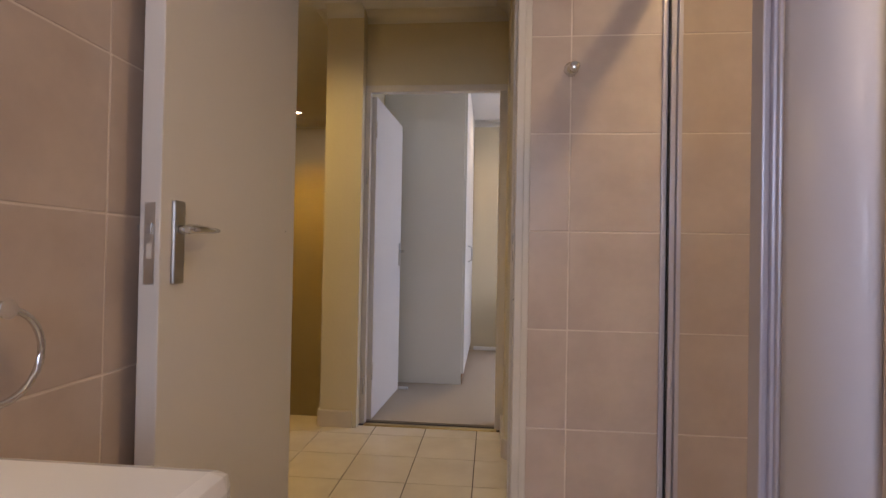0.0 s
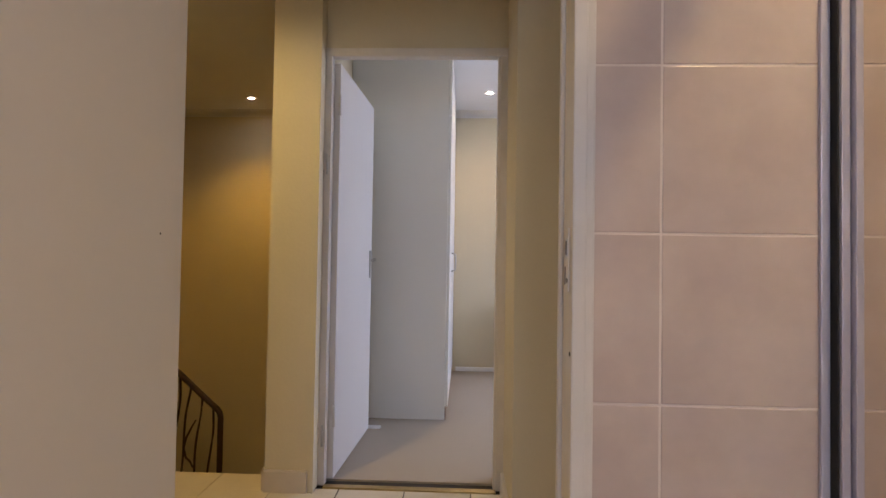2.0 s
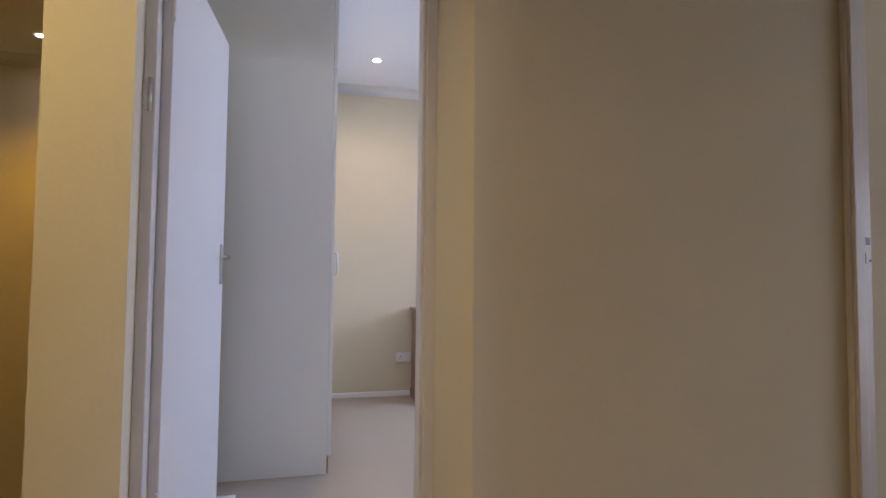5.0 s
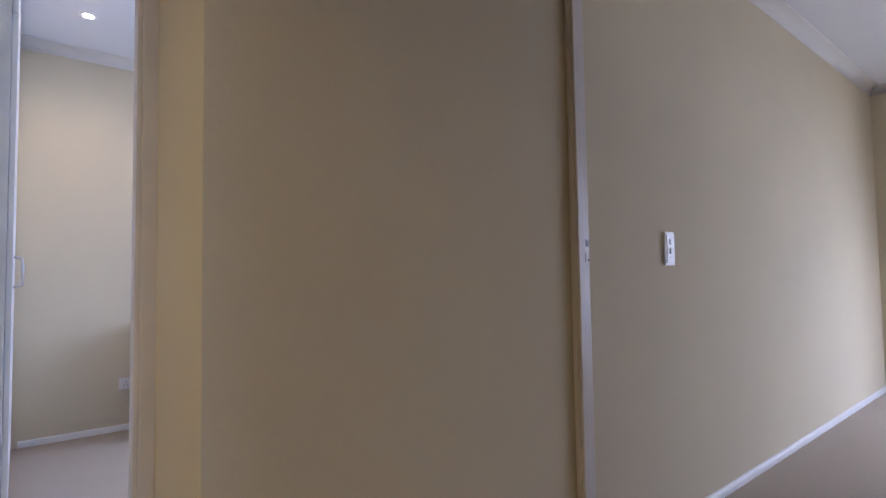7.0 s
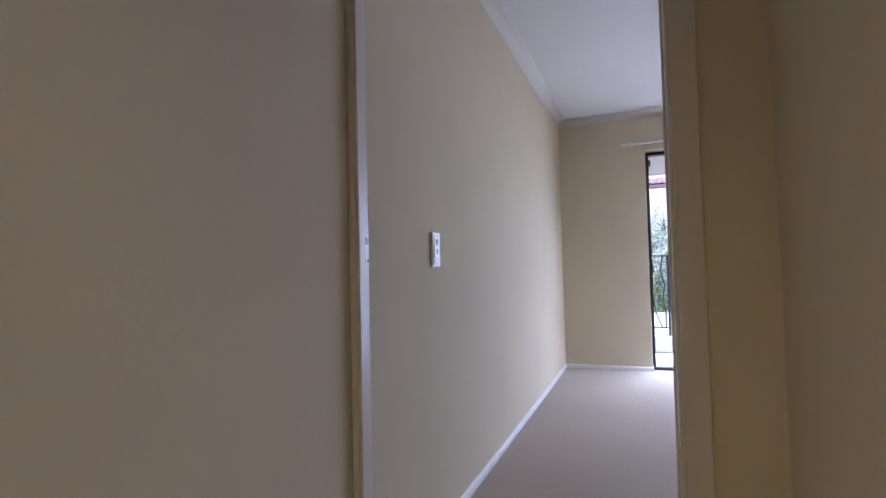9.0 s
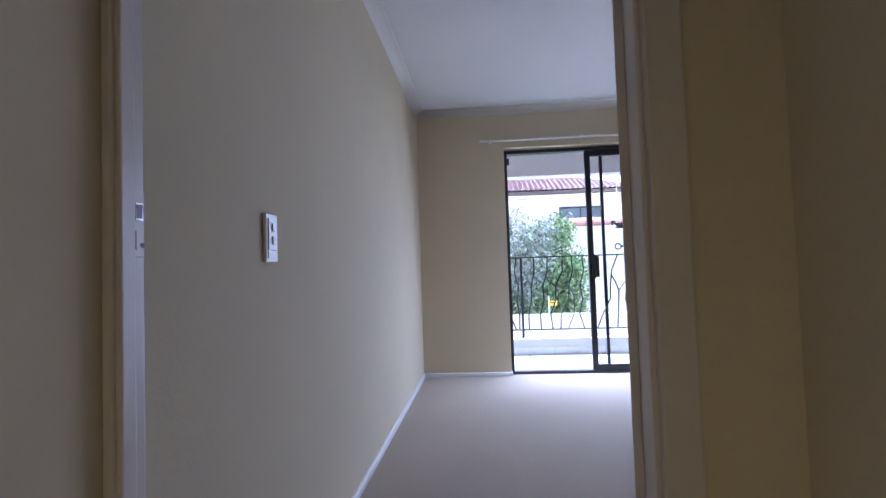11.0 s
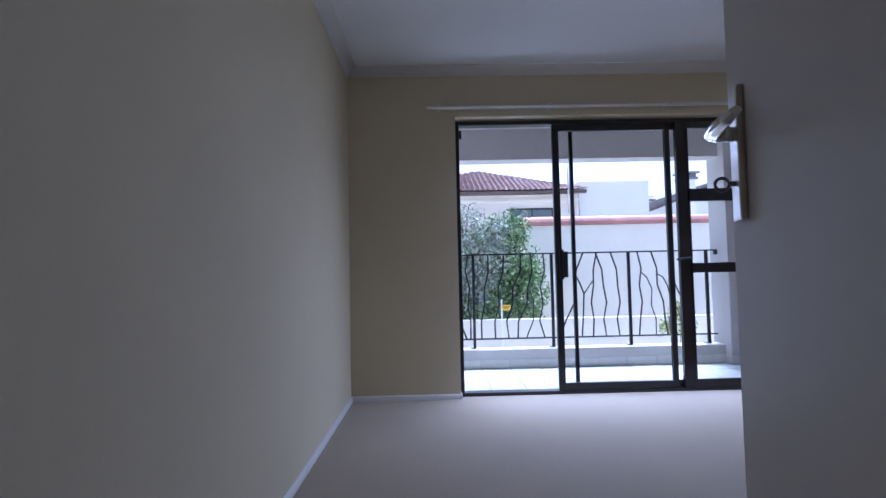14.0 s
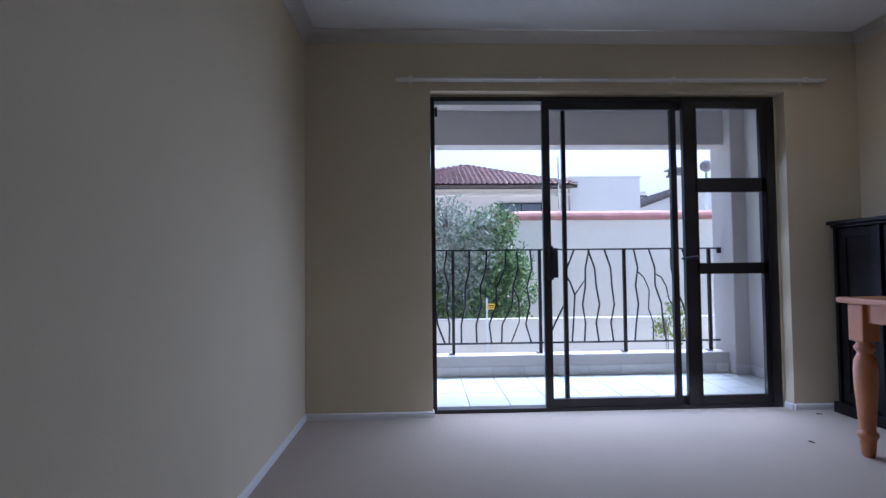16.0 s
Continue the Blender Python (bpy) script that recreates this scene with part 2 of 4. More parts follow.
def lathe(bm, profile, centre=(0, 0, 0), axis="z", sides=24):
    """A turned shape from (radius, height) pairs."""
    turn = {"z": Matrix.Identity(3), "y": Matrix.Rotation(radians(-90), 3, "X"), "x": Matrix.Rotation(radians(90), 3, "Y")}[axis]
    rings = []
    for r, h in profile:
        rings.append([bm.verts.new(Vector(centre) + turn @ Vector((max(r, 1e-4) * math.cos(k * math.tau / sides), max(r, 1e-4) * math.sin(k * math.tau / sides), h))) for k in range(sides)])
    for q, s in zip(rings, rings[1:]):
        for k in range(sides):
            f = bm.faces.new((q[k], q[(k + 1) % sides], s[(k + 1) % sides], s[k]))
            f.smooth = True
    bm.faces.new(rings[0][::-1])
    bm.faces.new(rings[-1])
    return bm


def prism(bm, outline, a, b, smooth=False):
    """A closed outline of (across, up) pairs, swept from a to b (both level); across is to the right of the way."""
    a, b = Vector(a), Vector(b)
    d = (b - a).normalized()
    side = Vector((d.y, -d.x, 0))
    r0 = [bm.verts.new(a + side * u + Vector((0, 0, v))) for u, v in outline]
    r1 = [bm.verts.new(b + side * u + Vector((0, 0, v))) for u, v in outline]
    k = len(outline)
    for i in range(k):
        bm.faces.new((r0[i], r1[i], r1[(i + 1) % k], r0[(i + 1) % k])).smooth = smooth
    bm.faces.new(r0[::-1])
    bm.faces.new(r1)
    return bm


def finish(bm):
    bmesh.ops.recalc_face_normals(bm, faces=bm.faces)
    return bm


def mesh_of(name, bm, material):
    finish(bm)
    me = bpy.data.meshes.new(name)
    bm.to_mesh(me)
    bm.free()
    me.materials.append(material)
    return me


def part(name, bm, material, parent, label=""):
    ob = new(name, mesh_of(name, bm, material))
    ob.parent = parent
    return tagged(ob, label)


def thing(name, label, category, at=(0, 0, 0), turn=0.0, group=""):
    ob = new(name)
    ob.empty_display_size = 0.1
    ob.matrix_basis = pose(*at, 0, 0, turn)
    return tagged(ob, label, category, group)


def structure(name, bm, material, label, category):
    return tagged(new(name, mesh_of(name, bm, material)), label, category, kind="structure")


def piece(name, me, parent, x, y, z, rx=0, ry=0, rz=0):
    ob = new(name, me)
    ob.parent = parent
    ob.matrix_basis = pose(x, y, z, rx, ry, rz)
    return ob


# ---- shell: floors, walls, ceilings ----
Z0 = -2.9   # ground outside and lower storey
bath_floor = structure("floor_bathroom", boxes((-0.2, -0.6, -0.2, 2.16, 3.24, -0.006)), DARKGROUT, "dark grout bed under the bathroom floor tiles", "floor")
hall_floor = structure("floor_landing", boxes((-2.35, 3.24, -0.2, 2.2, 4.84, -0.006), (-0.09, 4.84, -0.2, 1.02, 4.86, -0.006)), DARKGROUT, "dark grout between cream landing floor tiles", "floor")
structure("floor_bedroom_one", boxes((0.03, 4.80, -0.2, 3.5, BACK, 0.004)), CARPET, "beige ribbed carpet of the first bedroom", "carpet")
structure("floor_bedroom_two", boxes((2.2, 0.5, -0.2, 6.40, 4.32, 0.004)), CARPET, "beige ribbed carpet of the second bedroom", "carpet")
structure("ceiling_bathroom", boxes((-0.2, -0.6, H, 2.3, 3.24, H + 0.15)), CEIL, "white painted bathroom ceiling", "ceiling")
structure("ceiling_landing", boxes((-2.4, 3.24, H, 2.16, BACK + 0.1, H + 0.14)), CEIL, "white painted ceiling over landing and stairwell", "ceiling")
structure("ceiling_bedroom_one", boxes((0.05, 4.87, H + 0.002, 3.6, BACK + 0.1, H + 0.16)), CEIL, "white painted ceiling of the first bedroom", "ceiling")
structure("ceiling_bedroom_two", boxes((2.16, 0.4, H + 0.004, 6.5, 4.42, H + 0.17)), CEIL, "white painted ceiling of the second bedroom", "ceiling")

# bathroom: tiled walls, 3.214 is the tile face towards the camera's way out
bath_north = structure("wall_bathroom_north", boxes((1.03, 3.2155, 0, 2.16, 3.246, H), (-0.2, 3.2155, 0, 0.24, 3.246, H), (0.24, 3.2155, 2.06, 1.03, 3.246, H)), GROUT, "pale grout of the tiled bathroom wall beside the door", "wall")
bath_west = structure("wall_bathroom_west", boxes((0.0, -0.5, 0, 0.1985, 3.2155, H)), GROUT, "pale grout of the tiled bathroom side wall", "wall")
structure("wall_bathroom_east", boxes((2.1, -0.5, 0, 2.2, 3.222, H)), WALLTILE, "plain tiled wall closing the shower side", "wall")
structure("wall_bathroom_south", boxes((0.0, -0.65, 0, 0.45, -0.5, H), (1.45, -0.65, 0, 2.1, -0.5, H), (0.45, -0.65, 0, 1.45, -0.5, 1.15), (0.45, -0.65, 2.05, 1.45, -0.5, H)), WALLTILE, "plain tiled wall with the bathroom window opening", "wall")
structure("wall_landing_south", boxes((-2.35, 3.2465, 0, 0.24, 3.252, H), (1.03, 3.2465, 0, 2.16, 3.252, H), (0.24, 3.2465, 2.06, 1.03, 3.252, H)), CREAM, "cream plaster skin of the landing's bathroom wall", "wall")

# landing
structure("wall_landing_north", boxes((1.011, NORTH, 0, 2.16, 4.42, H), (1.011, 4.42, 0, 1.13, 4.87, H)), CREAM, "cream painted landing wall between the two bedroom doors", "wall")
structure("wall_pier", boxes((-0.087, 4.653, 0, 0.138, 4.87, H), (-0.087, 4.87, Z0, 0.03, BACK, H)), CREAM, "cream painted wall end between stairwell and bedroom", "wall")
structure("wall_over_door_one", boxes((0.138, 4.745, 2.086, 1.011, 4.86, H)), CREAM, "cream painted wall above the first bedroom door", "wall")
structure("wall_landing_west", boxes((-2.45, 3.2, Z0, -2.35, 4.84, H), (-2.35, 4.84, Z0, -2.232, BACK, H)), CREAM, "cream painted side wall of the stairwell", "wall")
structure("wall_back", boxes((-2.4, BACK, Z0, 3.6, BACK + 0.2, H)), CREAM, "cream painted rear wall of stairwell and bedroom", "wall")
structure("wall_below_landing", boxes((-2.232, 4.74, Z0, -0.087, 4.84, -0.2)), CREAM, "cream painted wall below the landing edge", "wall")
structure("floor_lower", boxes((-2.3, 4.84, Z0 - 0.1, 0.0, BACK, Z0)), FLOORTILE, "tiled floor at the foot of the stairs", "floor")

# first bedroom
structure("wall_bedroom_one_east", boxes((3.4, 4.3, 0, 3.6, 5.5, H), (3.4, 7.1, 0, 3.6, BACK, H), (3.4, 5.5, 0, 3.6, 7.1, 0.8), (3.4, 5.5, 2.1, 3.6, 7.1, H)), CREAM, "cream painted bedroom wall with a window opening", "wall")
structure("wall_bedroom_one_south", boxes((1.13, 4.424, 0, 3.4, 4.62, H)), CREAM, "cream painted wall between the two bedrooms", "wall")

# second bedroom
structure("wall_bedroom_two_west", boxes((2.16, 3.252, 0, 2.28, 3.405, H), (2.16, 3.405, 2.07, 2.28, NORTH, H), (2.201, 0.4, 0, 2.28, 3.252, H)), CREAM, "cream painted wall round the second bedroom door", "wall")
structure("wall_bedroom_two_north", boxes((2.16, NORTH, 0, 6.312, 4.42, H)), CREAM, "long cream painted wall of the second bedroom", "wall")
structure("wall_bedroom_two_south", boxes((2.2, 0.40, 0, 6.312, 0.55, H)), CREAM, "cream painted rear wall of the second bedroom", "wall")
structure("wall_bedroom_two_east", boxes((6.312, 3.475, -0.2, 6.53, 4.42, H), (6.312, 0.40, -0.2, 6.398, 1.062, H), (6.312, 1.062, 2.152, 6.398, 3.475, H), (6.312, 1.062, -0.2, 6.398, 3.475, 0.0)), CREAM, "cream painted wall round the balcony sliding door", "wall")
structure("wall_bedroom_two_reveal", boxes((6.398, 0.40, -0.2, 6.53, 1.085, H), (6.398, 1.085, 2.14, 6.53, 3.475, H), (6.398, 1.085, -0.2, 6.53, 3.475, 0.0)), CREAM, "cream painted reveal round the sliding door frame", "wall")
structure("wall_outside_east", boxes((6.531, 3.475, Z0, 6.55, 7.5, 3.0), (6.531, -3, Z0, 6.55, 1.085, 3.0), (6.531, 1.097, 2.14, 6.55, 3.475, 3.0), (6.531, 1.097, Z0, 6.55, 3.475, -0.25)), PLASTER, "pinkish plaster outside face of the house", "wall")
# added slab, out of view, that shuts the rooms off from the sky
structure("roof_slab", boxes((-3, -2, H + 0.2, 6.7, 8, H + 0.35)), GREYWALL, "unseen flat slab added to close the house above", "roof")

# cornices: small cove where wall meets ceiling
COVE_OUTLINE = [(0, 0), (0.0, -0.060), (0.002, -0.060)] + [(0.003 + 0.069 * (1 - math.cos(k * math.pi / 16)), -0.058 + 0.052 * math.sin(k * math.pi / 16)) for k in range(9)] + [(0.078, -0.004), (0.078, 0)]


def cornice(room, runs):
    for a, b in runs:
        structure("cornice_" + room, prism(bmesh.new(), COVE_OUTLINE, (*a, H + 0.002), (*b, H + 0.002), True), COVE, "white plaster cove cornice under the ceiling", "cornice")


cornice("landing", [((1.011, 4.745), (0.138, 4.745))[::-1], ((-0.087, 4.653), (0.138, 4.653)), ((1.011, NORTH), (2.16, NORTH)), ((1.011, 4.745), (1.011, NORTH)), ((-2.232, BACK), (-0.087, BACK)), ((-2.232, 4.84), (-2.232, BACK)), ((-0.087, BACK), (-0.087, 4.653)), ((2.16, NORTH), (2.16, 3.252)), ((2.16, 3.252), (-2.3, 3.252))])
cornice("bedroom_one", [((0.03, BACK), (3.4, BACK)), ((3.4, BACK), (3.4, 4.62)), ((0.03, 4.87), (0.03, BACK))])
cornice("bedroom_two", [((2.28, NORTH), (6.312, NORTH)), ((6.312, NORTH), (6.312, 0.55)), ((6.312, 0.55), (2.28, 0.55)), ((2.28, 0.55), (2.28, 3.4))])

# skirtings
WOOD_SKIRT = [(0, 0), (0.013, 0), (0.012, 0.026), (0.010, 0.029), (0.011, 0.033), (0.007, 0.041), (0, 0.043)]
TILE_SKIRT = [(0, 0), (0.016, 0), (0.016, 0.094), (0.012, 0.1), (0, 0.1)]


def skirting(room, runs, outline, material, label):
    for a, b in runs:
        structure("baseboard_" + room, prism(bmesh.new(), outline, (*a, 0.0), (*b, 0.0)), material, label, "skirting")


skirting("landing", [((-0.087, 4.653), (0.112, 4.653)), ((1.011, 4.70), (1.011, NORTH)), ((1.011, NORTH), (2.14, NORTH)), ((2.16, 3.39), (2.16, 3.252)), ((-0.087, 4.83), (-0.087, 4.653))], TILE_SKIRT, SKIRTTILE, "cut tile skirting along the landing wall")
skirting("bedroom_one", [((0.75, BACK), (3.4, BACK)), ((3.4, BACK), (3.4, 4.62))], WOOD_SKIRT, SKIRT, "white painted moulded skirting on carpet")
skirting("bedroom_two", [((2.30, NORTH), (6.312, NORTH)), ((6.312, NORTH), (6.312, 3.475)), ((6.312, 1.062), (6.312, 0.55)), ((6.312, 3.475), (6.375, 3.475)), ((6.396, 1.062), (6.312, 1.062)), ((6.312, 0.55), (2.28, 0.55))], WOOD_SKIRT, SKIRT, "white painted moulded skirting on carpet")
structure("threshold_bedroom_one", boxes((0.17, 4.70, -0.003, 0.976, 4.735, 0.007), bevel=0.003), BRASS, "worn metal carpet strip at the bedroom door", "threshold")
structure("threshold_bedroom_two", boxes((2.185, 3.47, -0.003, 2.215, 4.28, 0.007), bevel=0.003), BRASS, "worn metal carpet strip at the bedroom door", "threshold")


# ---- doors ----
def door_frame(name, rows, label):
    return structure(name, boxes(*rows, bevel=0.004), FRAME, label, "door frame")


# pressed steel frames: jambs, stops and heads
bath_frame = door_frame("door_frame_bathroom", [(0.205, 3.198, 0, 0.263, 3.256, 2.04), (0.996, 3.162, 0, 1.021, 3.256, 2.04), (1.019, 3.190, 0, 1.041, 3.254, 2.04), (0.205, 3.182, 2.04, 1.041, 3.256, 2.09), (0.262, 3.236, 0, 0.270, 3.254, 2.04), (0.988, 3.236, 0, 0.997, 3.254, 2.04)], "cream enamelled steel frame of the bathroom door")
door_frame("door_frame_bedroom_one", [(0.116, 4.728, 0, 0.17, 4.778, 2.044), (0.976, 4.728, 0, 1.016, 4.875, 2.044), (0.116, 4.728, 2.044, 1.016, 4.778, 2.085), (0.964, 4.735, 0, 0.977, 4.775, 2.044)], "cream enamelled steel frame of the first bedroom door")
door_frame("door_frame_bedroom_two", [(2.150, 3.396, 0, 2.257, 3.452, 2.03), (2.155, 4.280, 0, 2.234, 4.2985, 2.03), (2.150, 3.396, 2.03, 2.257, 4.2985, 2.08), (2.162, 3.451, 0, 2.215, 3.461, 2.03), (2.162, 4.270, 0, 2.198, 4.281, 2.03)], "cream enamelled steel frame of the second bedroom door")


part("screw_hole", lathe(bmesh.new(), [(0.004, -0.001), (0.0035, 0.002)], (0.9958, 3.172, 0.914), "x", 8), DARKHOLE, bath_frame)


def lever_set(leaf, u, z, side, thick, key=False):
    """Plate and lever on one face; leaf runs along local x from its hinge, side is +1 or -1 along local y."""
    f = side * thick / 2
    plate = part("handle_plate", boxes((u - 0.019, f, z - 0.112, u + 0.019, f + side * 0.009, z + 0.060), bevel=0.0044), SATIN, leaf, "satin nickel back plate")
    part("lever", tube(tube(bmesh.new(), [(u, f + side * 0.006, z), (u, f + side * 0.030, z)], 0.0095, 10),
         [(u + 0.011, f + side * 0.028, z + 0.001), (u, f + side * 0.031, z + 0.002), (u - 0.03, f + side * 0.034, z + 0.003), (u - 0.075, f + side * 0.035, z + 0.002), (u - 0.104, f + side * 0.033, z + 0.003)], [0.009, 0.0125, 0.0115, 0.009, 0.006], 10, flat=0.8), CHROME, plate, "chrome lever")
    part("keyhole", boxes((u - 0.004, f + side * 0.0055, z - 0.078, u + 0.004, f + side * 0.0088, z - 0.055)), DARKHOLE, plate)
    if key:
        bm = tube(bmesh.new(), [(u, f + side * 0.006, z - 0.064), (u, f + side * 0.016, z - 0.064)], 0.0035, 8)
        tube(bm, [(u + 0.002 * math.cos(a), f + side * (0.0245 + 0.0085 * math.sin(a)), z - 0.064 + 0.0085 * math.cos(a)) for a in [k * math.tau / 14 for k in range(14)]], 0.0022, 6, closed=True)
        part("key", bm, WORNSTEEL, plate, "small steel key in the lock")


def door_leaf(name, label, hinge, turn, width, thick, faces, z, key=0):
    d = thing(name, label, "door", (*hinge, 0.012), turn)
    leaf = part("leaf", boxes((0, -thick / 2, 0, width, thick / 2, 2.018), bevel=0.003), WHITE, d)
    for side in faces:
        lever_set(leaf, width - 0.052, z, side, thick, key == side)
    lock = part("lock_plate", boxes((width - 0.0015, -0.011, z - 0.111, width + 0.0012, 0.011, z + 0.052)), SATIN, leaf, "satin lock faceplate")
    part("latch", boxes((width, -0.007, z - 0.011, width + 0.006, 0.007, z + 0.011), bevel=0.002), SATIN, lock)
    part("deadbolt_slot", boxes((width, -0.006, z - 0.060, width + 0.0018, 0.006, z - 0.030)), FRAME, lock)
    for hz in (0.25, 1.76):
        part("hinge", lathe(bmesh.new(), [(0.007, 0), (0.007, 0.1)], (-0.006, -thick / 2, hz), sides=12), FRAME, d)
    return d


bath_door = door_leaf("bathroom_door", "open flat white hollow-core bathroom door with lever handle", (0.258, 3.236), -90.2, 0.69, 0.044, (1, -1), 1.075)
door_leaf("bedroom_door", "open flat white bedroom door standing beside a wardrobe", (0.178, 4.783), 87.6, 0.765, 0.042, (-1, 1), 1.055)
door_leaf("bedroom_door", "open flat white bedroom door with key in its lock", (2.252, 3.446), -15.3, 0.827, 0.042, (1, -1), 1.112, 1)
for o in bath_door.children:
    if o.name.startswith("leaf"):
        part("screw_hole", lathe(bmesh.new(), [(0.0022, 0.0195), (0.002, 0.0224)], (0.071, 0, 1.098), "y", 8), DARKHOLE, o)


def frame_hinge(x, y, z, dx, dy):
    h = thing("frame_hinge", "painted steel butt hinge on a door frame", "hinge", (x, y, z))
    part("knuckle", lathe(bmesh.new(), [(0.006, -0.05), (0.006, 0.05)], (dx, dy, 0), sides=10), SATIN, h)
    part("leaf_plate", boxes((-0.016, -0.003, -0.05, 0.016, 0.001, 0.05), bevel=0.001), FRAME, h)
    for s in (-0.035, 0.035):
        part("screw", lathe(bmesh.new(), [(0.004, 0), (0.003, 0.002)], (0, -0.003, s), "y", 8), DARKHOLE, h)


frame_hinge(0.136, 4.7265, 1.523, 0.02, -0.001)
frame_hinge(0.136, 4.7265, 0.235, 0.02, -0.001)


def strike_plate(at, turn, label):
    s = thing("strike_plate", label, "strike plate", at, turn)
    part("plate", boxes((-0.013, -0.0015, -0.056, 0.013, 0.001, 0.056), bevel=0.0006), FRAME, s)
    part("latch_hole", boxes((-0.010, -0.0024, 0.006, 0.010, -0.0012, 0.036), bevel=0.0005), SATIN, s)
    part("latch_recess", boxes((-0.0075, -0.0030, 0.009, 0.0075, -0.0022, 0.033)), WORNSTEEL, s)
    part("bolt_hole", boxes((-0.0135, -0.0024, -0.044, -0.0075, -0.0012, -0.012), bevel=0.0005), WORNSTEEL, s)
    part("screw", lathe(bmesh.new(), [(0.0045, -0.001), (0.0035, 0.002)], (0.007, -0.0018, -0.036), "y", 8), WORNSTEEL, s)


strike_plate((0.9945, 3.194, 1.075), -90, "painted steel strike plate worn to metal on the frame")
strike_plate((2.216, 4.2785, 1.098), 0, "painted steel strike plate on the bedroom door frame")


# ---- light fittings ----
def downlight(x, y, z, label):
    d = thing("downlight", label, "downlight", (x, y, z), group="ceiling downlights")
    part("trim_ring", lathe(bmesh.new(), [(0.024, 0.004), (0.024, -0.002), (0.036, -0.007), (0.046, -0.005), (0.048, 0.0), (0.048, 0.004)], sides=24), SKIRT, d, "white trim ring")
    part("lamp", lathe(bmesh.new(), [(0.022, 0.003), (0.022, 0.0), (0.016, -0.0015), (0.001, -0.002)], sides=20), LAMP, d, "lit reflector lamp")


downlight(1.019, 6.758, H - 0.001, "lit recessed downlight in the bedroom ceiling")
downlight(-1.145, 6.921, H - 0.001, "lit recessed downlight over the stairwell")
downlight(5.731, 1.116, H + 0.001, "lit recessed downlight above the pine table")


# ---- bathroom things ----
def towel_ring(x, y, z):
    r = thing("towel_ring", "chrome towel ring on the tiled wall above the basin", "towel ring", (x, y, z))
    part("wall_mount", lathe(bmesh.new(), [(0.026, 0), (0.026, 0.006), (0.014, 0.012), (0.011, 0.05), (0.014, 0.06)], (0, 0, 0), "x"), CHROME, r)
    part("ring", tube(bmesh.new(), [(0.048, 0.067 * math.sin(a), -0.067 + 0.067 * math.cos(a)) for a in [k * math.tau / 36 for k in range(36)]], 0.0055, 8, closed=True), CHROME, r)


towel_ring(0.20, 2.245, 0.958)


def robe_hook(x, y, z):
    h = thing("robe_hook", "short chrome robe peg on a tiled wall", "hook", (x, y, z))
    part("base", lathe(bmesh.new(), [(0.022, 0), (0.022, -0.006), (0.014, -0.012), (0.010, -0.026)], (0, 0, 0), "y", 20), CHROME, h)
    part("peg", lathe(bmesh.new(), [(0.009, -0.02), (0.009, -0.040), (0.016, -0.043), (0.017, -0.052), (0.013, -0.057), (0.001, -0.058)], (0.004, 0, -0.008), "y", 8), CHROME, h, "chrome peg with a wider end")


robe_hook(1.163, 3.214, 1.627)

basin = thing("basin", "white ceramic vanity basin with a rounded front corner", "basin", (0.199, 1.70, 0.863))
bm = boxes((0.0, -0.36, -0.055, 0.515, 0.305, 0.0), bevel=0.016)
bowl = part("rim", bm, BASIN, basin)
part("bowl", lathe(bmesh.new(), [(0.03, -0.16), (0.13, -0.14), (0.19, -0.054)], (0.27, -0.05, 0), sides=28), BASIN, basin)
part("pedestal", lathe(bmesh.new(), [(0.12, -0.85), (0.10, -0.6), (0.09, -0.25), (0.13, -0.14)], (0.2, -0.05, 0), sides=24), BASIN, basin)

shower = thing("shower_screen", "aluminium framed glass shower screen fixed to the tiled wall", "shower screen", (1.46, 3.214, 0.0))
for a, b, c in ((-0.003, 0.012, 0.030), (0.014, 0.027, 0.040), (-0.024, -0.008, 0.008)):
    wall_profile = part("wall_profile", boxes((a, -c, 0.05, b, 0, 1.98), bevel=0.002), ALU, shower, "brushed wall profile")
part("seal", boxes((-0.0066, -0.026, 0.05, -0.0032, -0.001, 1.98)), DARKHOLE, wall_profile, "black rubber seal")
part("fixed_pane", boxes((-0.012, -0.62, 0.08, -0.006, -0.03, 1.94)), GLASS, shower).visible_shadow = False
for a, b, c, d in ((-0.050, -0.650, -0.036, -0.606), (-0.036, -0.658, -0.022, -0.612), (-0.030, -0.668, -0.012, -0.640)):
    part("end_profile", boxes((a, b, 0.05, c, d, 1.98), bevel=0.004), ALU, shower, "brushed end profile")
part("top_rail", boxes((-0.036, -1.75, 1.96, 0.010, -0.03, 2.0), bevel=0.003), ALU, shower)
part("bottom_rail", boxes((-0.036, -1.75, 0.04, 0.010, -0.03, 0.08), bevel=0.003), ALU, shower)
door = thing("shower_door", "opal curved shower door panel standing ajar", "shower door", (1.445, 2.538, 0.06))
bm = bmesh.new()
curve = [(0.068 * (1 - math.cos(a)) - 0.012, -0.128 * math.sin(a) ** 0.9) for a in [k * radians(84) / 14 for k in range(15)]]
inner = [(x + 0.016, y) for x, y in curve]
ring = curve + inner[::-1]
lo = [bm.verts.new((x, y, 0)) for x, y in ring]
hi = [bm.verts.new((x, y, 1.9)) for x, y in ring]
for i in range(len(ring)):
    f = bm.faces.new((lo[i], lo[(i + 1) % len(ring)], hi[(i + 1) % len(ring)], hi[i]))
    f.smooth = True
bm.faces.new(lo[::-1])
bm.faces.new(hi)
part("panel", bm, OPAL, door)

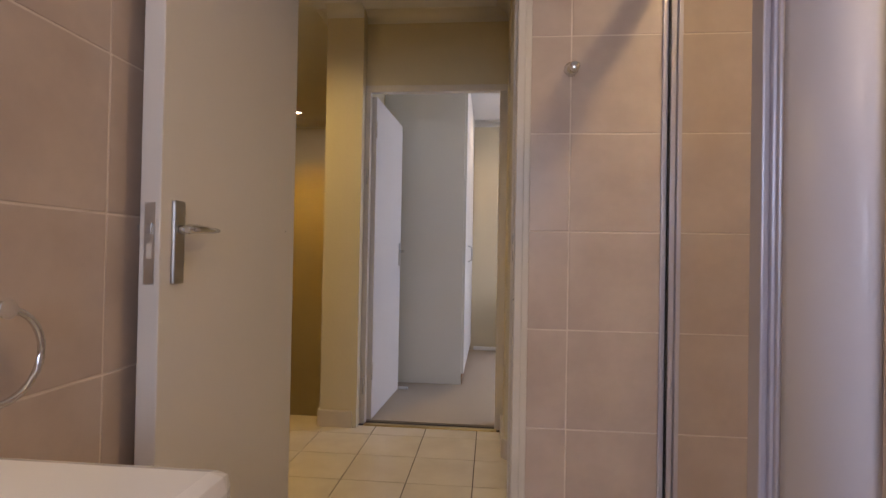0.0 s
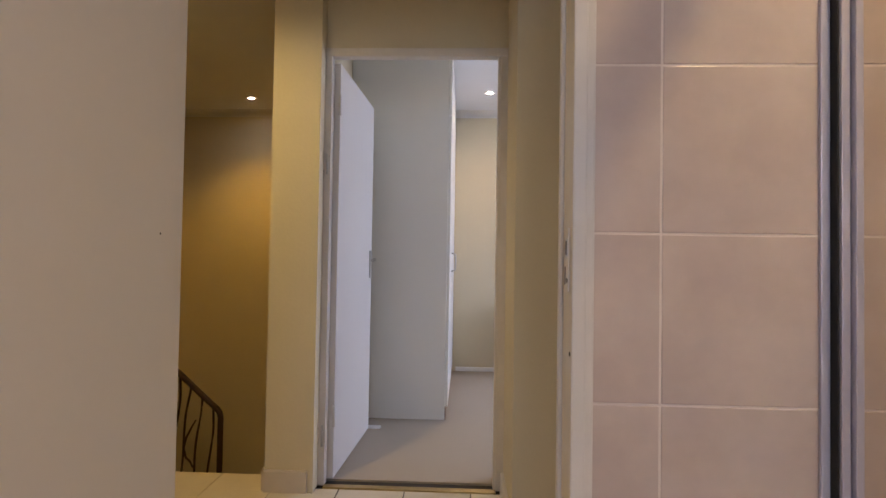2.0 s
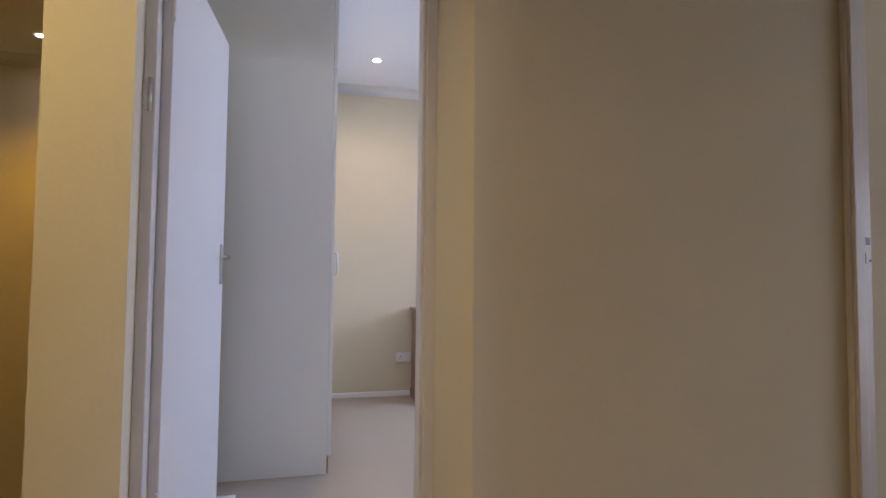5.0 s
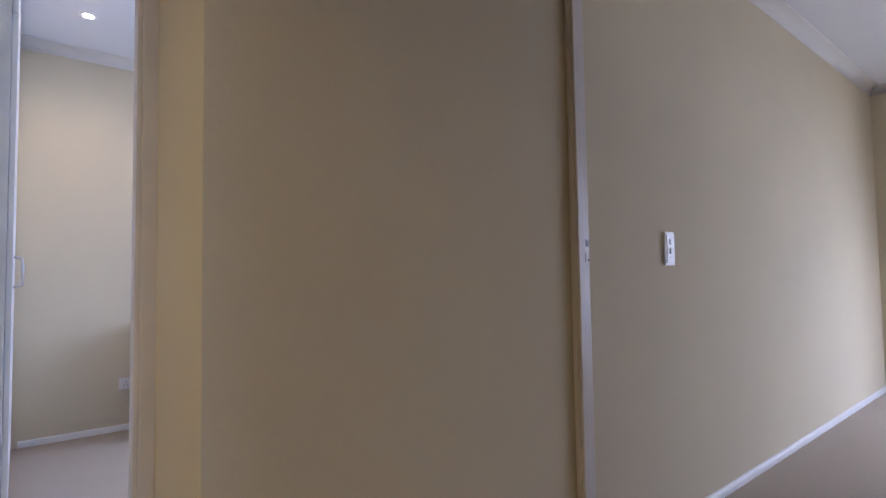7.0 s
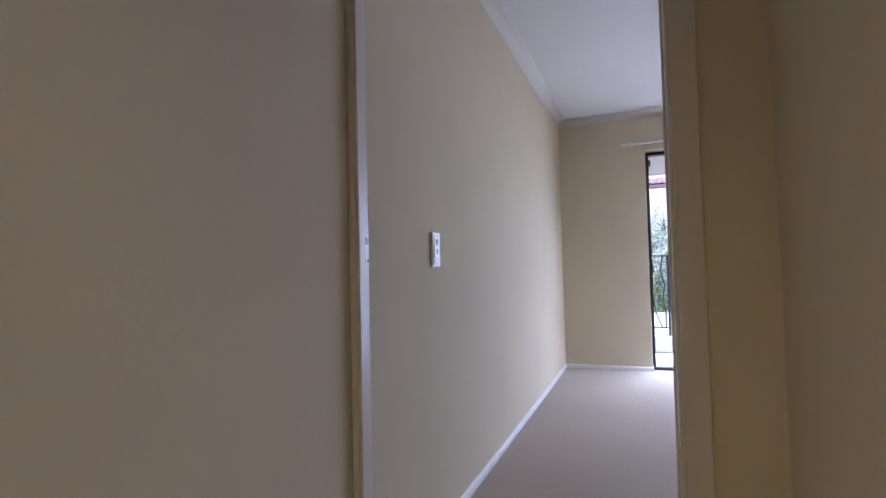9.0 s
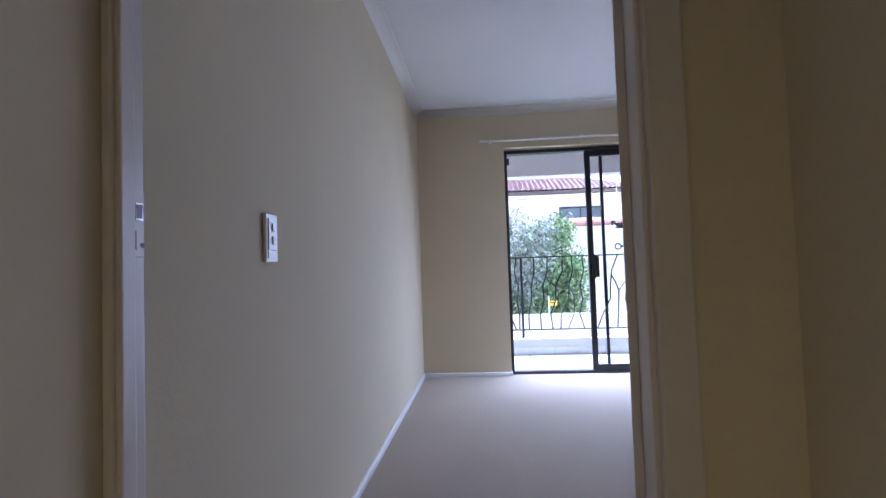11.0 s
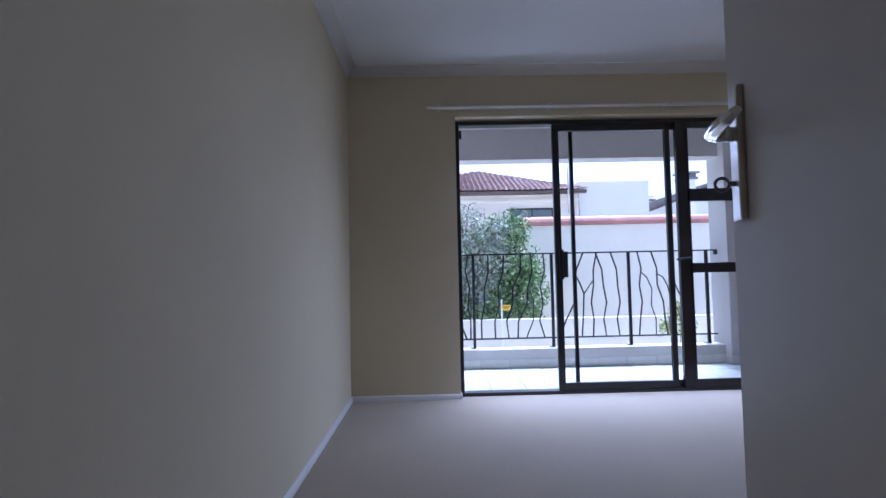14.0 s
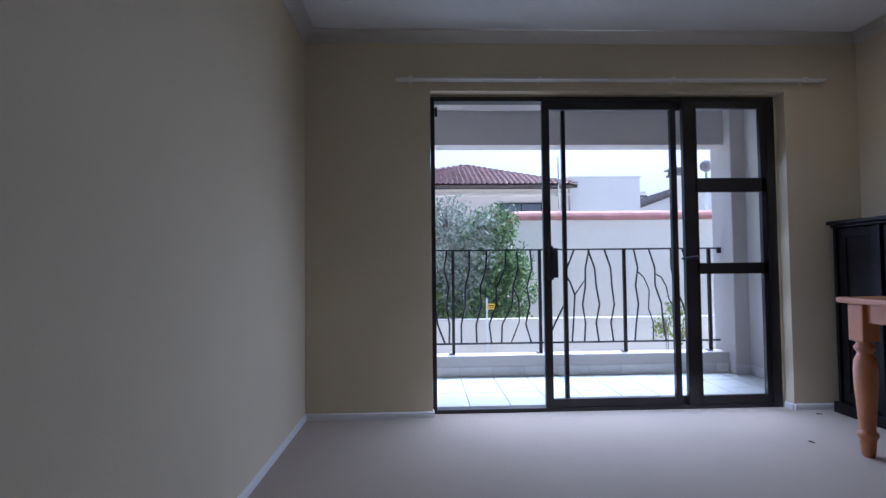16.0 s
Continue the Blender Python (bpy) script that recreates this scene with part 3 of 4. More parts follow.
mixer = thing("shower_mixer", "round chrome shower mixer on the tiled wall", "tap", (1.90, 3.214, 1.288))
part("face_plate", lathe(bmesh.new(), [(0.075, 0), (0.075, -0.006), (0.06, -0.014), (0.035, -0.018)], (0, 0, 0), "y", 28), CHROME, mixer)
part("knob", lathe(bmesh.new(), [(0.03, -0.016), (0.03, -0.05), (0.024, -0.06), (0.001, -0.062)], (0, 0, 0), "y", 24), CHROME, mixer)
part("lever", tube(bmesh.new(), [(0, -0.045, 0), (-0.01, -0.055, -0.03), (-0.012, -0.06, -0.07)], [0.008, 0.007, 0.006], 10), CHROME, mixer)

# ---- stairwell ----
stairs = thing("staircase", "tiled stair flight going down beside the rear wall", "stairs", (-2.232, 6.44, -0.19))
part("landing_slab", boxes((0, -0.10, -0.18, 0.24, BACK - 6.44, 0.0)), SKIRTTILE, stairs)
for k in range(6):
    part("step", boxes((0.75 + k * 0.205, -1.45, -1.0 - 0.18 * (k + 1) - 0.16, 0.75 + (k + 1) * 0.205 + 0.02, -0.07, -1.0 - 0.18 * (k + 1)), bevel=0.006), FLOORTILE, stairs)
tagged(structure("baseboard_stair", prism(bmesh.new(), TILE_SKIRT, (-2.232, 4.84, -0.19), (-2.232, BACK, -0.19)), SKIRTTILE, "cut tile skirting along the stair landing", "skirting"))


def wavy(x0, z0, lean, drop, amp, phase):
    """A smooth S-curved bar from under the handrail down to the foot rail."""
    pts = []
    for i in range(15):
        f = i / 14
        pts.append((x0 + lean * f + amp * math.sin(phase + f * 7.2) * min(1, 6 * f) * min(1, 6 * (1 - f)), 0, z0 - drop * f))
    return tube(bmesh.new(), pts, 0.0095, 6)


# handrail falls away from the far corner, with a rounded lower end
rail = thing("stair_railing", "dark brown wrought iron stair railing with wavy bars", "railing", (-1.11, 6.393, -0.153))
SL = 0.88
part("handrail", tube(bmesh.new(), [(-1.115, 0, 1.115 * SL - 0.02), (-0.5, 0, 0.5 * SL - 0.02), (-0.07, 0, 0.07 * SL - 0.02), (-0.03, 0, 0.01), (-0.008, 0, -0.02), (0, 0, -0.06), (0, 0, -0.5), (0, 0, -1.2)], 0.023, 10), RUST, rail)
part("bottom_rail", tube(bmesh.new(), [(-1.115, 0, 1.115 * SL - 1.04), (0, 0, -1.06)], 0.012, 8), RUST, rail)
for k in range(12):
    x = -0.06 - k * 0.092
    part("bar", wavy(x, -x * SL - 0.03, -0.05 - 0.035 * (k % 3), 1.03, 0.014, 0.6 + 1.3 * (k % 3)), RUST, rail)
for x in (-0.20, -0.47, -0.83):     # leaf-shaped branches between two bars
    z = -x * SL - 0.26
    part("branch", tube(bmesh.new(), [(x, 0, z), (x - 0.035, 0, z - 0.06), (x - 0.075, 0, z - 0.14), (x - 0.095, 0, z - 0.23), (x - 0.075, 0, z - 0.30), (x - 0.04, 0, z - 0.33), (x - 0.015, 0, z - 0.38)], [0.006, 0.0085, 0.0095, 0.0095, 0.0095, 0.0085, 0.006], 6), RUST, rail)

# ---- first bedroom things ----
ward = thing("wardrobe", "tall white melamine built-in wardrobe with plain doors", "wardrobe", (0.035, 5.782, 0.0))
part("carcass", boxes((0, 0, 0.0, 0.665, BACK - 5.782 - 0.003, H - 0.004), bevel=0.002), MELAMINE, ward)
for k in range(3):
    y0 = 0.012 + k * 0.52
    dr = part("door", boxes((0.667, y0, 0.09, 0.685, y0 + 0.51, 2.05), bevel=0.002), MELAMINE, ward)
    part("cupboard_door", boxes((0.667, y0, 2.06, 0.685, y0 + 0.51, H - 0.02), bevel=0.002), MELAMINE, ward)
    hy = y0 + (0.46 if k % 2 == 0 else 0.05)
    if k < 2:
        part("handle", tube(bmesh.new(), [(0.684, hy, 0.99), (0.715, hy, 1.0), (0.718, hy, 1.06), (0.715, hy, 1.12), (0.684, hy, 1.13)], 0.006, 8), SATIN, dr, "bow handle")
part("plinth", boxes((0.655, 0.01, 0.005, 0.672, BACK - 5.79, 0.085)), OAK, ward, "brown kick strip")

stop = thing("door_stop", "small white rubber door wedge on carpet", "door stop", (0.255, 5.565, 0.006))
part("wedge", boxes((-0.03, -0.014, 0.0, 0.05, 0.014, 0.016), bevel=0.004), PLASTIC, stop)

chest = thing("cabinet", "low mid-brown wooden cabinet against the rear wall", "cabinet", (1.385, BACK - 0.36, 0.004))
part("body", boxes((0.015, 0.01, 0.06, 0.80, 0.335, 0.70), bevel=0.004), OAK, chest)
part("top", boxes((-0.005, -0.01, 0.70, 0.82, 0.338, 0.725), bevel=0.006), OAK, chest)
part("plinth", boxes((0.005, 0.0, 0.0, 0.81, 0.337, 0.06), bevel=0.004), OAK, chest)
for s in (0, 1):
    dd = part("door", boxes((0.03 + s * 0.38, -0.004, 0.09, 0.40 + s * 0.38, 0.012, 0.68), bevel=0.003), OAK, chest)
    part("knob", lathe(bmesh.new(), [(0.006, 0), (0.008, -0.012), (0.014, -0.02), (0.001, -0.027)], (0.37 + s * 0.07, -0.004, 0.4), "y", 14), SATIN, dd)


def wall_plate(name, label, at, turn, w, h, kind):
    s = thing(name, label, "socket" if kind == "socket" else "light switch", at, turn)
    part("plate", boxes((-w / 2, -0.010, -h / 2, w / 2, 0, h / 2), bevel=0.003), PLASTIC, s)
    if kind == "socket":
        part("insert", boxes((-w * 0.4, -0.012, -h * 0.36, w * 0.4, -0.008, h * 0.36), bevel=0.001), PLASTIC, s)
        part("rocker", boxes((w * 0.12, -0.016, 0.006, w * 0.3, -0.011, 0.026), bevel=0.001), PLASTIC, s)
        for dx, dz in ((-0.03, -0.012), (-0.012, -0.012), (-0.021, 0.008)):
            part("pin_hole", lathe(bmesh.new(), [(0.0035, -0.0115), (0.0035, -0.0125)], (dx, 0, dz), "y", 10), DARKHOLE, s)
    else:
        part("insert", boxes((-w * 0.34, -0.013, -h * 0.26, w * 0.34, -0.009, h * 0.40), bevel=0.001), PLASTIC, s)
        part("blank_strip", boxes((-w * 0.36, -0.0125, -h * 0.42, w * 0.36, -0.0085, -h * 0.29), bevel=0.001), PLASTIC, s)
        for dz in (h * 0.20, -h * 0.07):
            part("rocker", boxes((-0.008, -0.017, dz - 0.010, 0.008, -0.012, dz + 0.012), bevel=0.002), SKIRT, s, "small tilting rocker")


wall_plate("light_switch", "white two-lever light switch on the cream wall", (2.797, NORTH - 0.001, 1.111), 0, 0.078, 0.136, "switch")
wall_plate("wall_socket", "white wall socket above the bedroom skirting", (1.335, BACK - 0.001, 0.315), 0, 0.12, 0.075, "socket")

# ---- second bedroom: sliding door, track, table, bookcase ----
sl = thing("sliding_door", "dark bronze aluminium sliding door half open to the balcony", "sliding door", (6.42, 0, 0))
XF = (-0.036, 0.050)
part("outer_frame", boxes((XF[0], 3.444, 0.0, XF[1], 3.472, 2.138), (XF[0], 1.088, 0.0, XF[1], 1.150, 2.138), (XF[0], 1.150, 2.106, XF[1], 3.444, 2.138), (XF[0], 1.150, 0.0, XF[1], 3.444, 0.030), (-0.034, 1.655, 0.030, 0.006, 1.734, 2.106), bevel=0.003), BRONZE, sl)
sash = part("sliding_sash", boxes((-0.030, 2.660, 0.032, 0.004, 2.712, 2.104), (-0.030, 1.780, 0.032, 0.004, 1.820, 2.104), (-0.030, 1.820, 0.032, 0.004, 2.660, 0.085), (-0.030, 1.820, 2.050, 0.004, 2.660, 2.104), bevel=0.002), BRONZE, sl)
pane = part("pane", boxes((-0.016, 1.818, 0.083, -0.010, 2.662, 2.052)), GLASS, sash)
part("handle", boxes((-0.060, 2.622, 0.90, -0.028, 2.658, 1.10), (-0.046, 2.650, 0.885, -0.028, 2.684, 1.115), bevel=0.004), BRONZE, sash, "black pull handle with lock")
fixed = part("fixed_sash", boxes((0.010, 2.540, 0.032, 0.040, 2.568, 2.104), (0.010, 1.700, 0.032, 0.040, 2.540, 0.08), (0.010, 1.700, 2.06, 0.040, 2.540, 2.104), bevel=0.002), BRONZE, sl)
pane2 = part("pane", boxes((0.022, 1.702, 0.078, 0.028, 2.542, 2.062)), GLASS, fixed)
side = part("side_light", boxes((-0.030, 1.152, 1.478, 0.004, 1.653, 1.575), (-0.030, 1.152, 0.914, 0.004, 1.653, 0.990), (-0.030, 1.152, 0.032, 0.004, 1.653, 0.090), (-0.030, 1.152, 2.060, 0.004, 1.653, 2.104), (-0.030, 1.152, 0.09, 0.004, 1.188, 2.06), (-0.030, 1.634, 0.09, 0.004, 1.653, 2.06), bevel=0.002), BRONZE, sl)
panes = [pane, pane2]
for z0, z1 in ((0.088, 0.916), (0.988, 1.480), (1.573, 2.062)):
    panes.append(part("pane", boxes((-0.016, 1.186, z0, -0.010, 1.636, z1)), GLASS, side))
part("window_handle", tube(bmesh.new(), [(-0.03, 1.66, 1.03), (-0.06, 1.66, 1.03), (-0.065, 1.70, 1.028), (-0.06, 1.775, 1.02)], [0.012, 0.011, 0.010, 0.008], 8), BRONZE, side, "black casement handle")
part("end_stop", boxes((-0.05, 3.425, 2.00, -0.02, 3.443, 2.06), bevel=0.003), BRONZE, sl)
for p in panes:
    p.visible_shadow = False

track = thing("curtain_track", "white double curtain track above the sliding door", "curtain track", (6.312, 0, 2.215))
part("track", boxes((-0.030, 0.81, -0.006, -0.004, 3.70, 0.008), (-0.062, 0.81, -0.007, -0.040, 3.70, 0.005), bevel=0.003), COVE, track)
for y in (0.95, 1.85, 2.75, 3.6):
    part("bracket", boxes((-0.062, y - 0.012, 0.008, 0, y + 0.012, 0.014), (-0.004, y - 0.012, -0.02, 0, y + 0.012, 0.014), bevel=0.001), SKIRT, track)


def pine_table(x0, y0, x1, y1, h):
    t = thing("pine_table", "orange pine farmhouse table with turned legs on carpet", "table", (x0, y0, 0.004))
    w, d = x1 - x0, y1 - y0
    bm = bmesh.new()
    box(bm, 0, 0, h - 0.030, w, d, h, bevel=0.009)
    part("tabletop", bm, PINE, t)
    i = 0.044
    for name, r in (("apron", (i, i + 0.012, h - 0.125, w - i, i + 0.032, h - 0.03)), ("apron", (i, d - i - 0.032, h - 0.125, w - i, d - i - 0.012, h - 0.03)), ("apron", (i + 0.012, i, h - 0.125, i + 0.032, d - i, h - 0.03)), ("apron", (w - i - 0.032, i, h - 0.125, w - i - 0.012, d - i, h - 0.03))):
        part(name, boxes(r), PINE, t)
    prof = [(0.024, 0.0), (0.030, 0.015), (0.034, 0.06), (0.036, 0.085), (0.046, 0.10), (0.047, 0.115), (0.036, 0.125), (0.034, 0.135), (0.040, 0.20), (0.050, 0.34), (0.052, 0.42), (0.047, 0.47), (0.035, 0.495), (0.032, 0.505), (0.046, 0.522), (0.046, 0.535), (0.034, 0.55), (0.042, 0.562)]
    s = (h - 0.03 - 0.19) / 0.562
    for lx in (i + 0.035, w - i - 0.035):
        for ly in (i + 0.035, d - i - 0.035):
            bm = lathe(bmesh.new(), [(r, z * s) for r, z in prof], (lx, ly, 0), sides=20)
            box(bm, lx - 0.046, ly - 0.046, h - 0.222, lx + 0.046, ly + 0.046, h - 0.031, bevel=0.008)
            part("leg", bm, PINE, t)


pine_table(4.05, 0.57, 5.545, 1.375, 0.80)

case = thing("tall_cabinet", "tall black stained cabinet with panelled doors and moulded top", "cabinet", (5.55, 0.552, 0.004))
part("top", boxes((-0.02, 0.0, 1.225, 0.702, 0.30, 1.25), (-0.005, 0.0, 1.205, 0.692, 0.28, 1.225), bevel=0.006), BLACKWOOD, case)
part("back", boxes((0.02, 0.002, 0.08, 0.67, 0.014, 1.205)), BLACKWOOD, case)
for x in (0.0, 0.335, 0.665):
    part("upright", boxes((x, 0.0, 0.0, x + 0.022, 0.265, 1.206), bevel=0.002), BLACKWOOD, case)
for x in (0.024, 0.359):
    leaf = part("door", boxes((x, 0.225, 0.075, x + 0.055, 0.247, 1.20), (x + 0.250, 0.225, 0.075, x + 0.305, 0.247, 1.20), (x + 0.055, 0.225, 0.075, x + 0.250, 0.247, 0.14), (x + 0.055, 0.225, 1.14, x + 0.250, 0.247, 1.20), bevel=0.002), BLACKWOOD, case)
    part("panel", boxes((x + 0.05, 0.225, 0.135, x + 0.255, 0.236, 1.145)), BLACKWOOD, leaf)
part("plinth", boxes((-0.012, 0.0, 0.0, 0.70, 0.29, 0.07), bevel=0.005), BLACKWOOD, case)

# bits on the carpet
for x, y, r in ((5.69, 1.42, 20), (6.2, 0.98, 70)):
    b = thing("carpet_scrap", "tiny dark scrap lying on the carpet", "scrap", (x, y, 0.005), r)
    part("scrap", boxes((-0.016, -0.005, 0, 0.016, 0.005, 0.004), bevel=0.0015), BLACKWOOD, b)

# ---- balcony ----
BF = -0.03
balcony_floor = structure("floor_balcony", boxes((6.53, 0.44, -0.28, 7.72, 4.75, BF - 0.006)), BALGROUT, "grey grout between pale balcony tiles", "floor")
upstand = structure("wall_balcony_upstand", boxes((7.70, 0.60, -0.6, 7.87, 4.75, 0.160), bevel=0.012), PLASTER, "low pinkish plaster upstand at the balcony edge", "wall")
balcony_side = structure("wall_balcony_side", boxes((6.55, 0.24, Z0, 7.60, 0.536, 2.45)), PLASTER, "pinkish plaster side wall of the balcony", "wall")
structure("wall_balcony_other_side", boxes((6.55, 4.75, Z0, 8.02, 4.95, 2.45)), PLASTER, "pinkish plaster side wall of the balcony", "wall")
pillar = structure("balcony_pillar", boxes((7.593, 0.24, Z0, 7.93, 0.675, 2.45), bevel=0.01), PLASTER, "square pinkish plaster balcony pillar", "pillar")
structure("balcony_beam", boxes((7.70, 0.66, 2.115, 7.92, 4.75, 2.46)), PLASTER, "pinkish plaster beam over the balcony edge", "beam")
structure("ceiling_balcony", boxes((6.55, 0.24, 2.435, 7.98, 4.95, 2.60)), PLASTER, "pale plaster balcony ceiling", "ceiling")

br = thing("balcony_railing", "black wrought iron balcony railing with twisted twig bars", "railing", (7.80, 0, 0.162))
part("top_rail", boxes((-0.022, 0.70, 0.966, 0.022, 4.74, 0.980), bevel=0.002), IRON, br)
part("bottom_rail", boxes((-0.012, 0.70, 0.088, 0.012, 4.74, 0.104), bevel=0.002), IRON, br)
part("rail_end", boxes((-0.016, 0.668, 0.925, 0.016, 0.705, 0.980), bevel=0.004), IRON, br)
posts = (0.79, 1.615, 2.428, 3.252, 4.07)
for y in posts:
    p = part("post", boxes((-0.014, y - 0.014, 0, 0.014, y + 0.014, 0.967), bevel=0.002), IRON, br)
    part("foot_plate", boxes((-0.03, y - 0.012, -0.001, 0.03, y + 0.045, 0.006), bevel=0.001), IRON, p)


def twig(bay, points, radius=0.0088):
    """A bent bar in one bay; points are (share of the bay from its high-y post, share of the height from the top rail)."""
    ya, yb = posts[bay + 1], posts[bay]
    return part("twig_bar", tube(bmesh.new(), [(0, ya + (yb - ya) * f, 0.968 - 0.868 * h) for f, h in points], radius, 6), IRON, br)


def bars(bay, rows):
    """Full bars: sideways place at six even heights from the top rail to the foot rail."""
    for row in rows:
        twig(bay, [(f, k / 5) for k, f in enumerate(row)])


bars(2, [(0.19, 0.19, 0.14, 0.135, 0.09, 0.09), (0.39, 0.38, 0.31, 0.32, 0.26, 0.265), (0.61, 0.60, 0.50, 0.49, 0.41, 0.435), (0.74, 0.75, 0.69, 0.675, 0.56, 0.55), (0.895, 0.91, 0.85, 0.88, 0.83, 0.89)])
twig(2, [(0.69, 0.40), (0.755, 0.54), (0.755, 0.78), (0.66, 1.0)], 0.0065)
bars(1, [(0.41, 0.32, 0.29, 0.28, 0.17, 0.08), (0.585, 0.54, 0.535, 0.50, 0.53, 0.515), (0.575, 0.65, 0.665, 0.70, 0.655, 0.685), (0.77, 0.84, 0.85, 0.875, 0.83, 0.857)])
twig(1, [(0.30, 0.26), (0.36, 0.36), (0.41, 0.49), (0.39, 0.77), (0.37, 1.0)])
twig(1, [(0.525, 0.34), (0.41, 0.49)], 0.0065)
bars(0, [(0.117, 0.16, 0.13, 0.16, 0.13, 0.11), (0.294, 0.36, 0.36, 0.43, 0.444, 0.477), (0.553, 0.553, 0.59, 0.68, 0.73, 0.74), (0.687, 0.755, 0.76, 0.75, 0.80, 0.78)])
twig(0, [(0.165, 0.25), (0.23, 0.31), (0.29, 0.45), (0.275, 0.65), (0.327, 0.8), (0.325, 1.0)], 0.0065)
twig(0, [(0.365, 0.27), (0.436, 0.31), (0.49, 0.41), (0.52, 0.55), (0.60, 0.70)], 0.0065)
bars(3, [(0.15, 0.13, 0.20, 0.15, 0.17, 0.12), (0.36, 0.33, 0.30, 0.35, 0.30, 0.33), (0.55, 0.50, 0.53, 0.47, 0.50, 0.45), (0.78, 0.80, 0.74, 0.79, 0.82, 0.90), (0.93, 0.90, 0.95, 0.92, 0.955, 0.95)])

hookb = thing("wall_hook", "small dark metal hook on the balcony wall", "hook", (7.28, 0.536, 1.03))
part("hook", tube(bmesh.new(), [(0, 0, 0), (0, 0.05, 0), (0, 0.075, -0.02), (0, 0.06, -0.045)], 0.012, 8), IRON, hookb)

# ---- outside ----
structure("ground", boxes((-60, -300, Z0 - 0.2, 600, 300, Z0)), GROUND, "garden ground reaching to the distance", "ground")
low = thing("garden_wall", "low pale plaster garden wall below the balcony", "wall", (11.5, 0, Z0))
part("wall", boxes((0, -7, 0, 0.12, 9, 0.10 - Z0), bevel=0.01), PALEWALL, low)
# darker plaster than the wall, to tone down the sunlit top
part("cap", boxes((-0.012, -7, 0.10 - Z0, 0.132, 9, 0.115 - Z0), bevel=0.006), PLASTER, low)

big = thing("boundary_wall", "tall pale plaster boundary wall with pink tile coping", "wall", (14.0, 0, Z0))
bm = boxes((0, -11, 0, 0.3, 1.60, 1.967 - Z0))
part("wall", bm, PALEWALL, big)
copm = bmesh.new()
prism(copm, [(0.205 * math.cos(a), 0.205 * math.sin(a)) for a in [k * math.pi / 8 for k in range(9)]], (0, 0.0, 0), (0, 0.335, 0))
cop_mesh = mesh_of("coping_tile", copm, COPING)
for k in range(37):
    piece("coping_tile", cop_mesh, big, 0.14, -10.6 + k * 0.33, 1.972 - Z0 + 0.004 * (k % 2), 0, 0, random.uniform(-1.2, 1.2))
piece("coping_tile", cop_mesh, big, 0.14, 1.60, 1.955 - Z0, -48)
tagged(big)


def hip_roof(name, y0, y1, x0, x1, z, zp, yp, material, parent, rows=15, cols=40, bulge=0.08):
    """A hipped roof whose front slope is ribbed into courses of rolled tiles."""
    bm = bmesh.new()
    xp = x0 + (x1 - x0) * 0.5
    grid = []
    n = cols * 4
    for r in range(rows * 2 + 1):
        f = (r // 2 + (r % 2)) / rows
        lift = 0.0 if r % 2 else bulge * 0.75
        a, b = y0 + (yp - y0) * f, y1 + (yp - y1) * f
        row = []
        for c in range(n + 1):
            y = y0 + (y1 - y0) * c / n
            y = min(max(y, a), b)
            roll = bulge * max(0, math.cos(c * math.pi / 2))
            row.append(bm.verts.new((x0 + (xp - x0) * f, y, z + (zp - z) * f + lift + roll)))
        grid.append(row)
    for q, s in zip(grid, grid[1:]):
        for c in range(n):
            bm.faces.new((q[c], q[c + 1], s[c + 1], s[c]))
    top = bm.verts.new((xp, yp, zp))
    back = [bm.verts.new((x1, y0, z)), bm.verts.new((x1, y1, z))]
    front = [bm.verts.new((x0, y0, z)), bm.verts.new((x0, y1, z))]
    bm.faces.new((front[0], back[0], top))
    bm.faces.new((front[1], top, back[1]))
    bm.faces.new((back[0], back[1], top))
    bm.faces.new((front[0], front[1], back[1], back[0]))
    return part(name, bm, material, parent)


house = thing("neighbour_house", "beige plastered house with a terracotta hipped roof", "house", (24.0, 0, Z0))
part("wall", boxes((0, -2.45, 0, 8, 6.6, 4.15 - Z0)), BEIGEWALL, house)
part("moulding", boxes((-0.06, -2.5, 3.86 - Z0, 0, 6.6, 3.93 - Z0), (-0.03, -2.5, 3.93 - Z0, 0, 6.6, 3.98 - Z0)), PALEWALL, house)
roof = hip_roof("roof", -2.75, 6.9, -0.45, 8.6, 4.25 - Z0, 5.90 - Z0, 1.5, ROOFTILE, house, 18, 44, 0.07)
part("fascia", boxes((-0.40, -2.7, 4.13 - Z0, -0.34, 6.85, 4.25 - Z0)), FASCIA, roof)
win = part("window", boxes((-0.04, -1.36, 2.6 - Z0, 0.0, 0.41, 2.66 - Z0), (-0.04, -1.36, 3.52 - Z0, 0.0, 0.41, 3.58 - Z0), (-0.04, -1.36, 2.66 - Z0, 0, -1.30, 3.52 - Z0), (-0.04, 0.35, 2.66 - Z0, 0, 0.41, 3.52 - Z0), (-0.04, -0.50, 2.66 - Z0, 0, -0.45, 3.52 - Z0)), BRONZE, house)
for a, b in ((-1.30, -0.50), (-0.45, 0.35)):
    part("pane", boxes((-0.02, a, 2.66 - Z0, -0.012, b, 3.52 - Z0)), mat("dark_window_pane", (0.12, 0.13, 0.14), 0.08, var=0.1), win)
aerial = thing("tv_aerial", "thin metal aerial mast on the neighbour roof edge", "aerial", (23.6, -1.93, 3.3))
part("mast", tube(bmesh.new(), [(0, 0, 0), (0, 0, 2.25)], 0.03, 6), SATIN, aerial)
part("bracket", tube(bmesh.new(), [(0, 0, 0.55), (0.35, 0, 0.55)], 0.02, 6), SATIN, aerial)
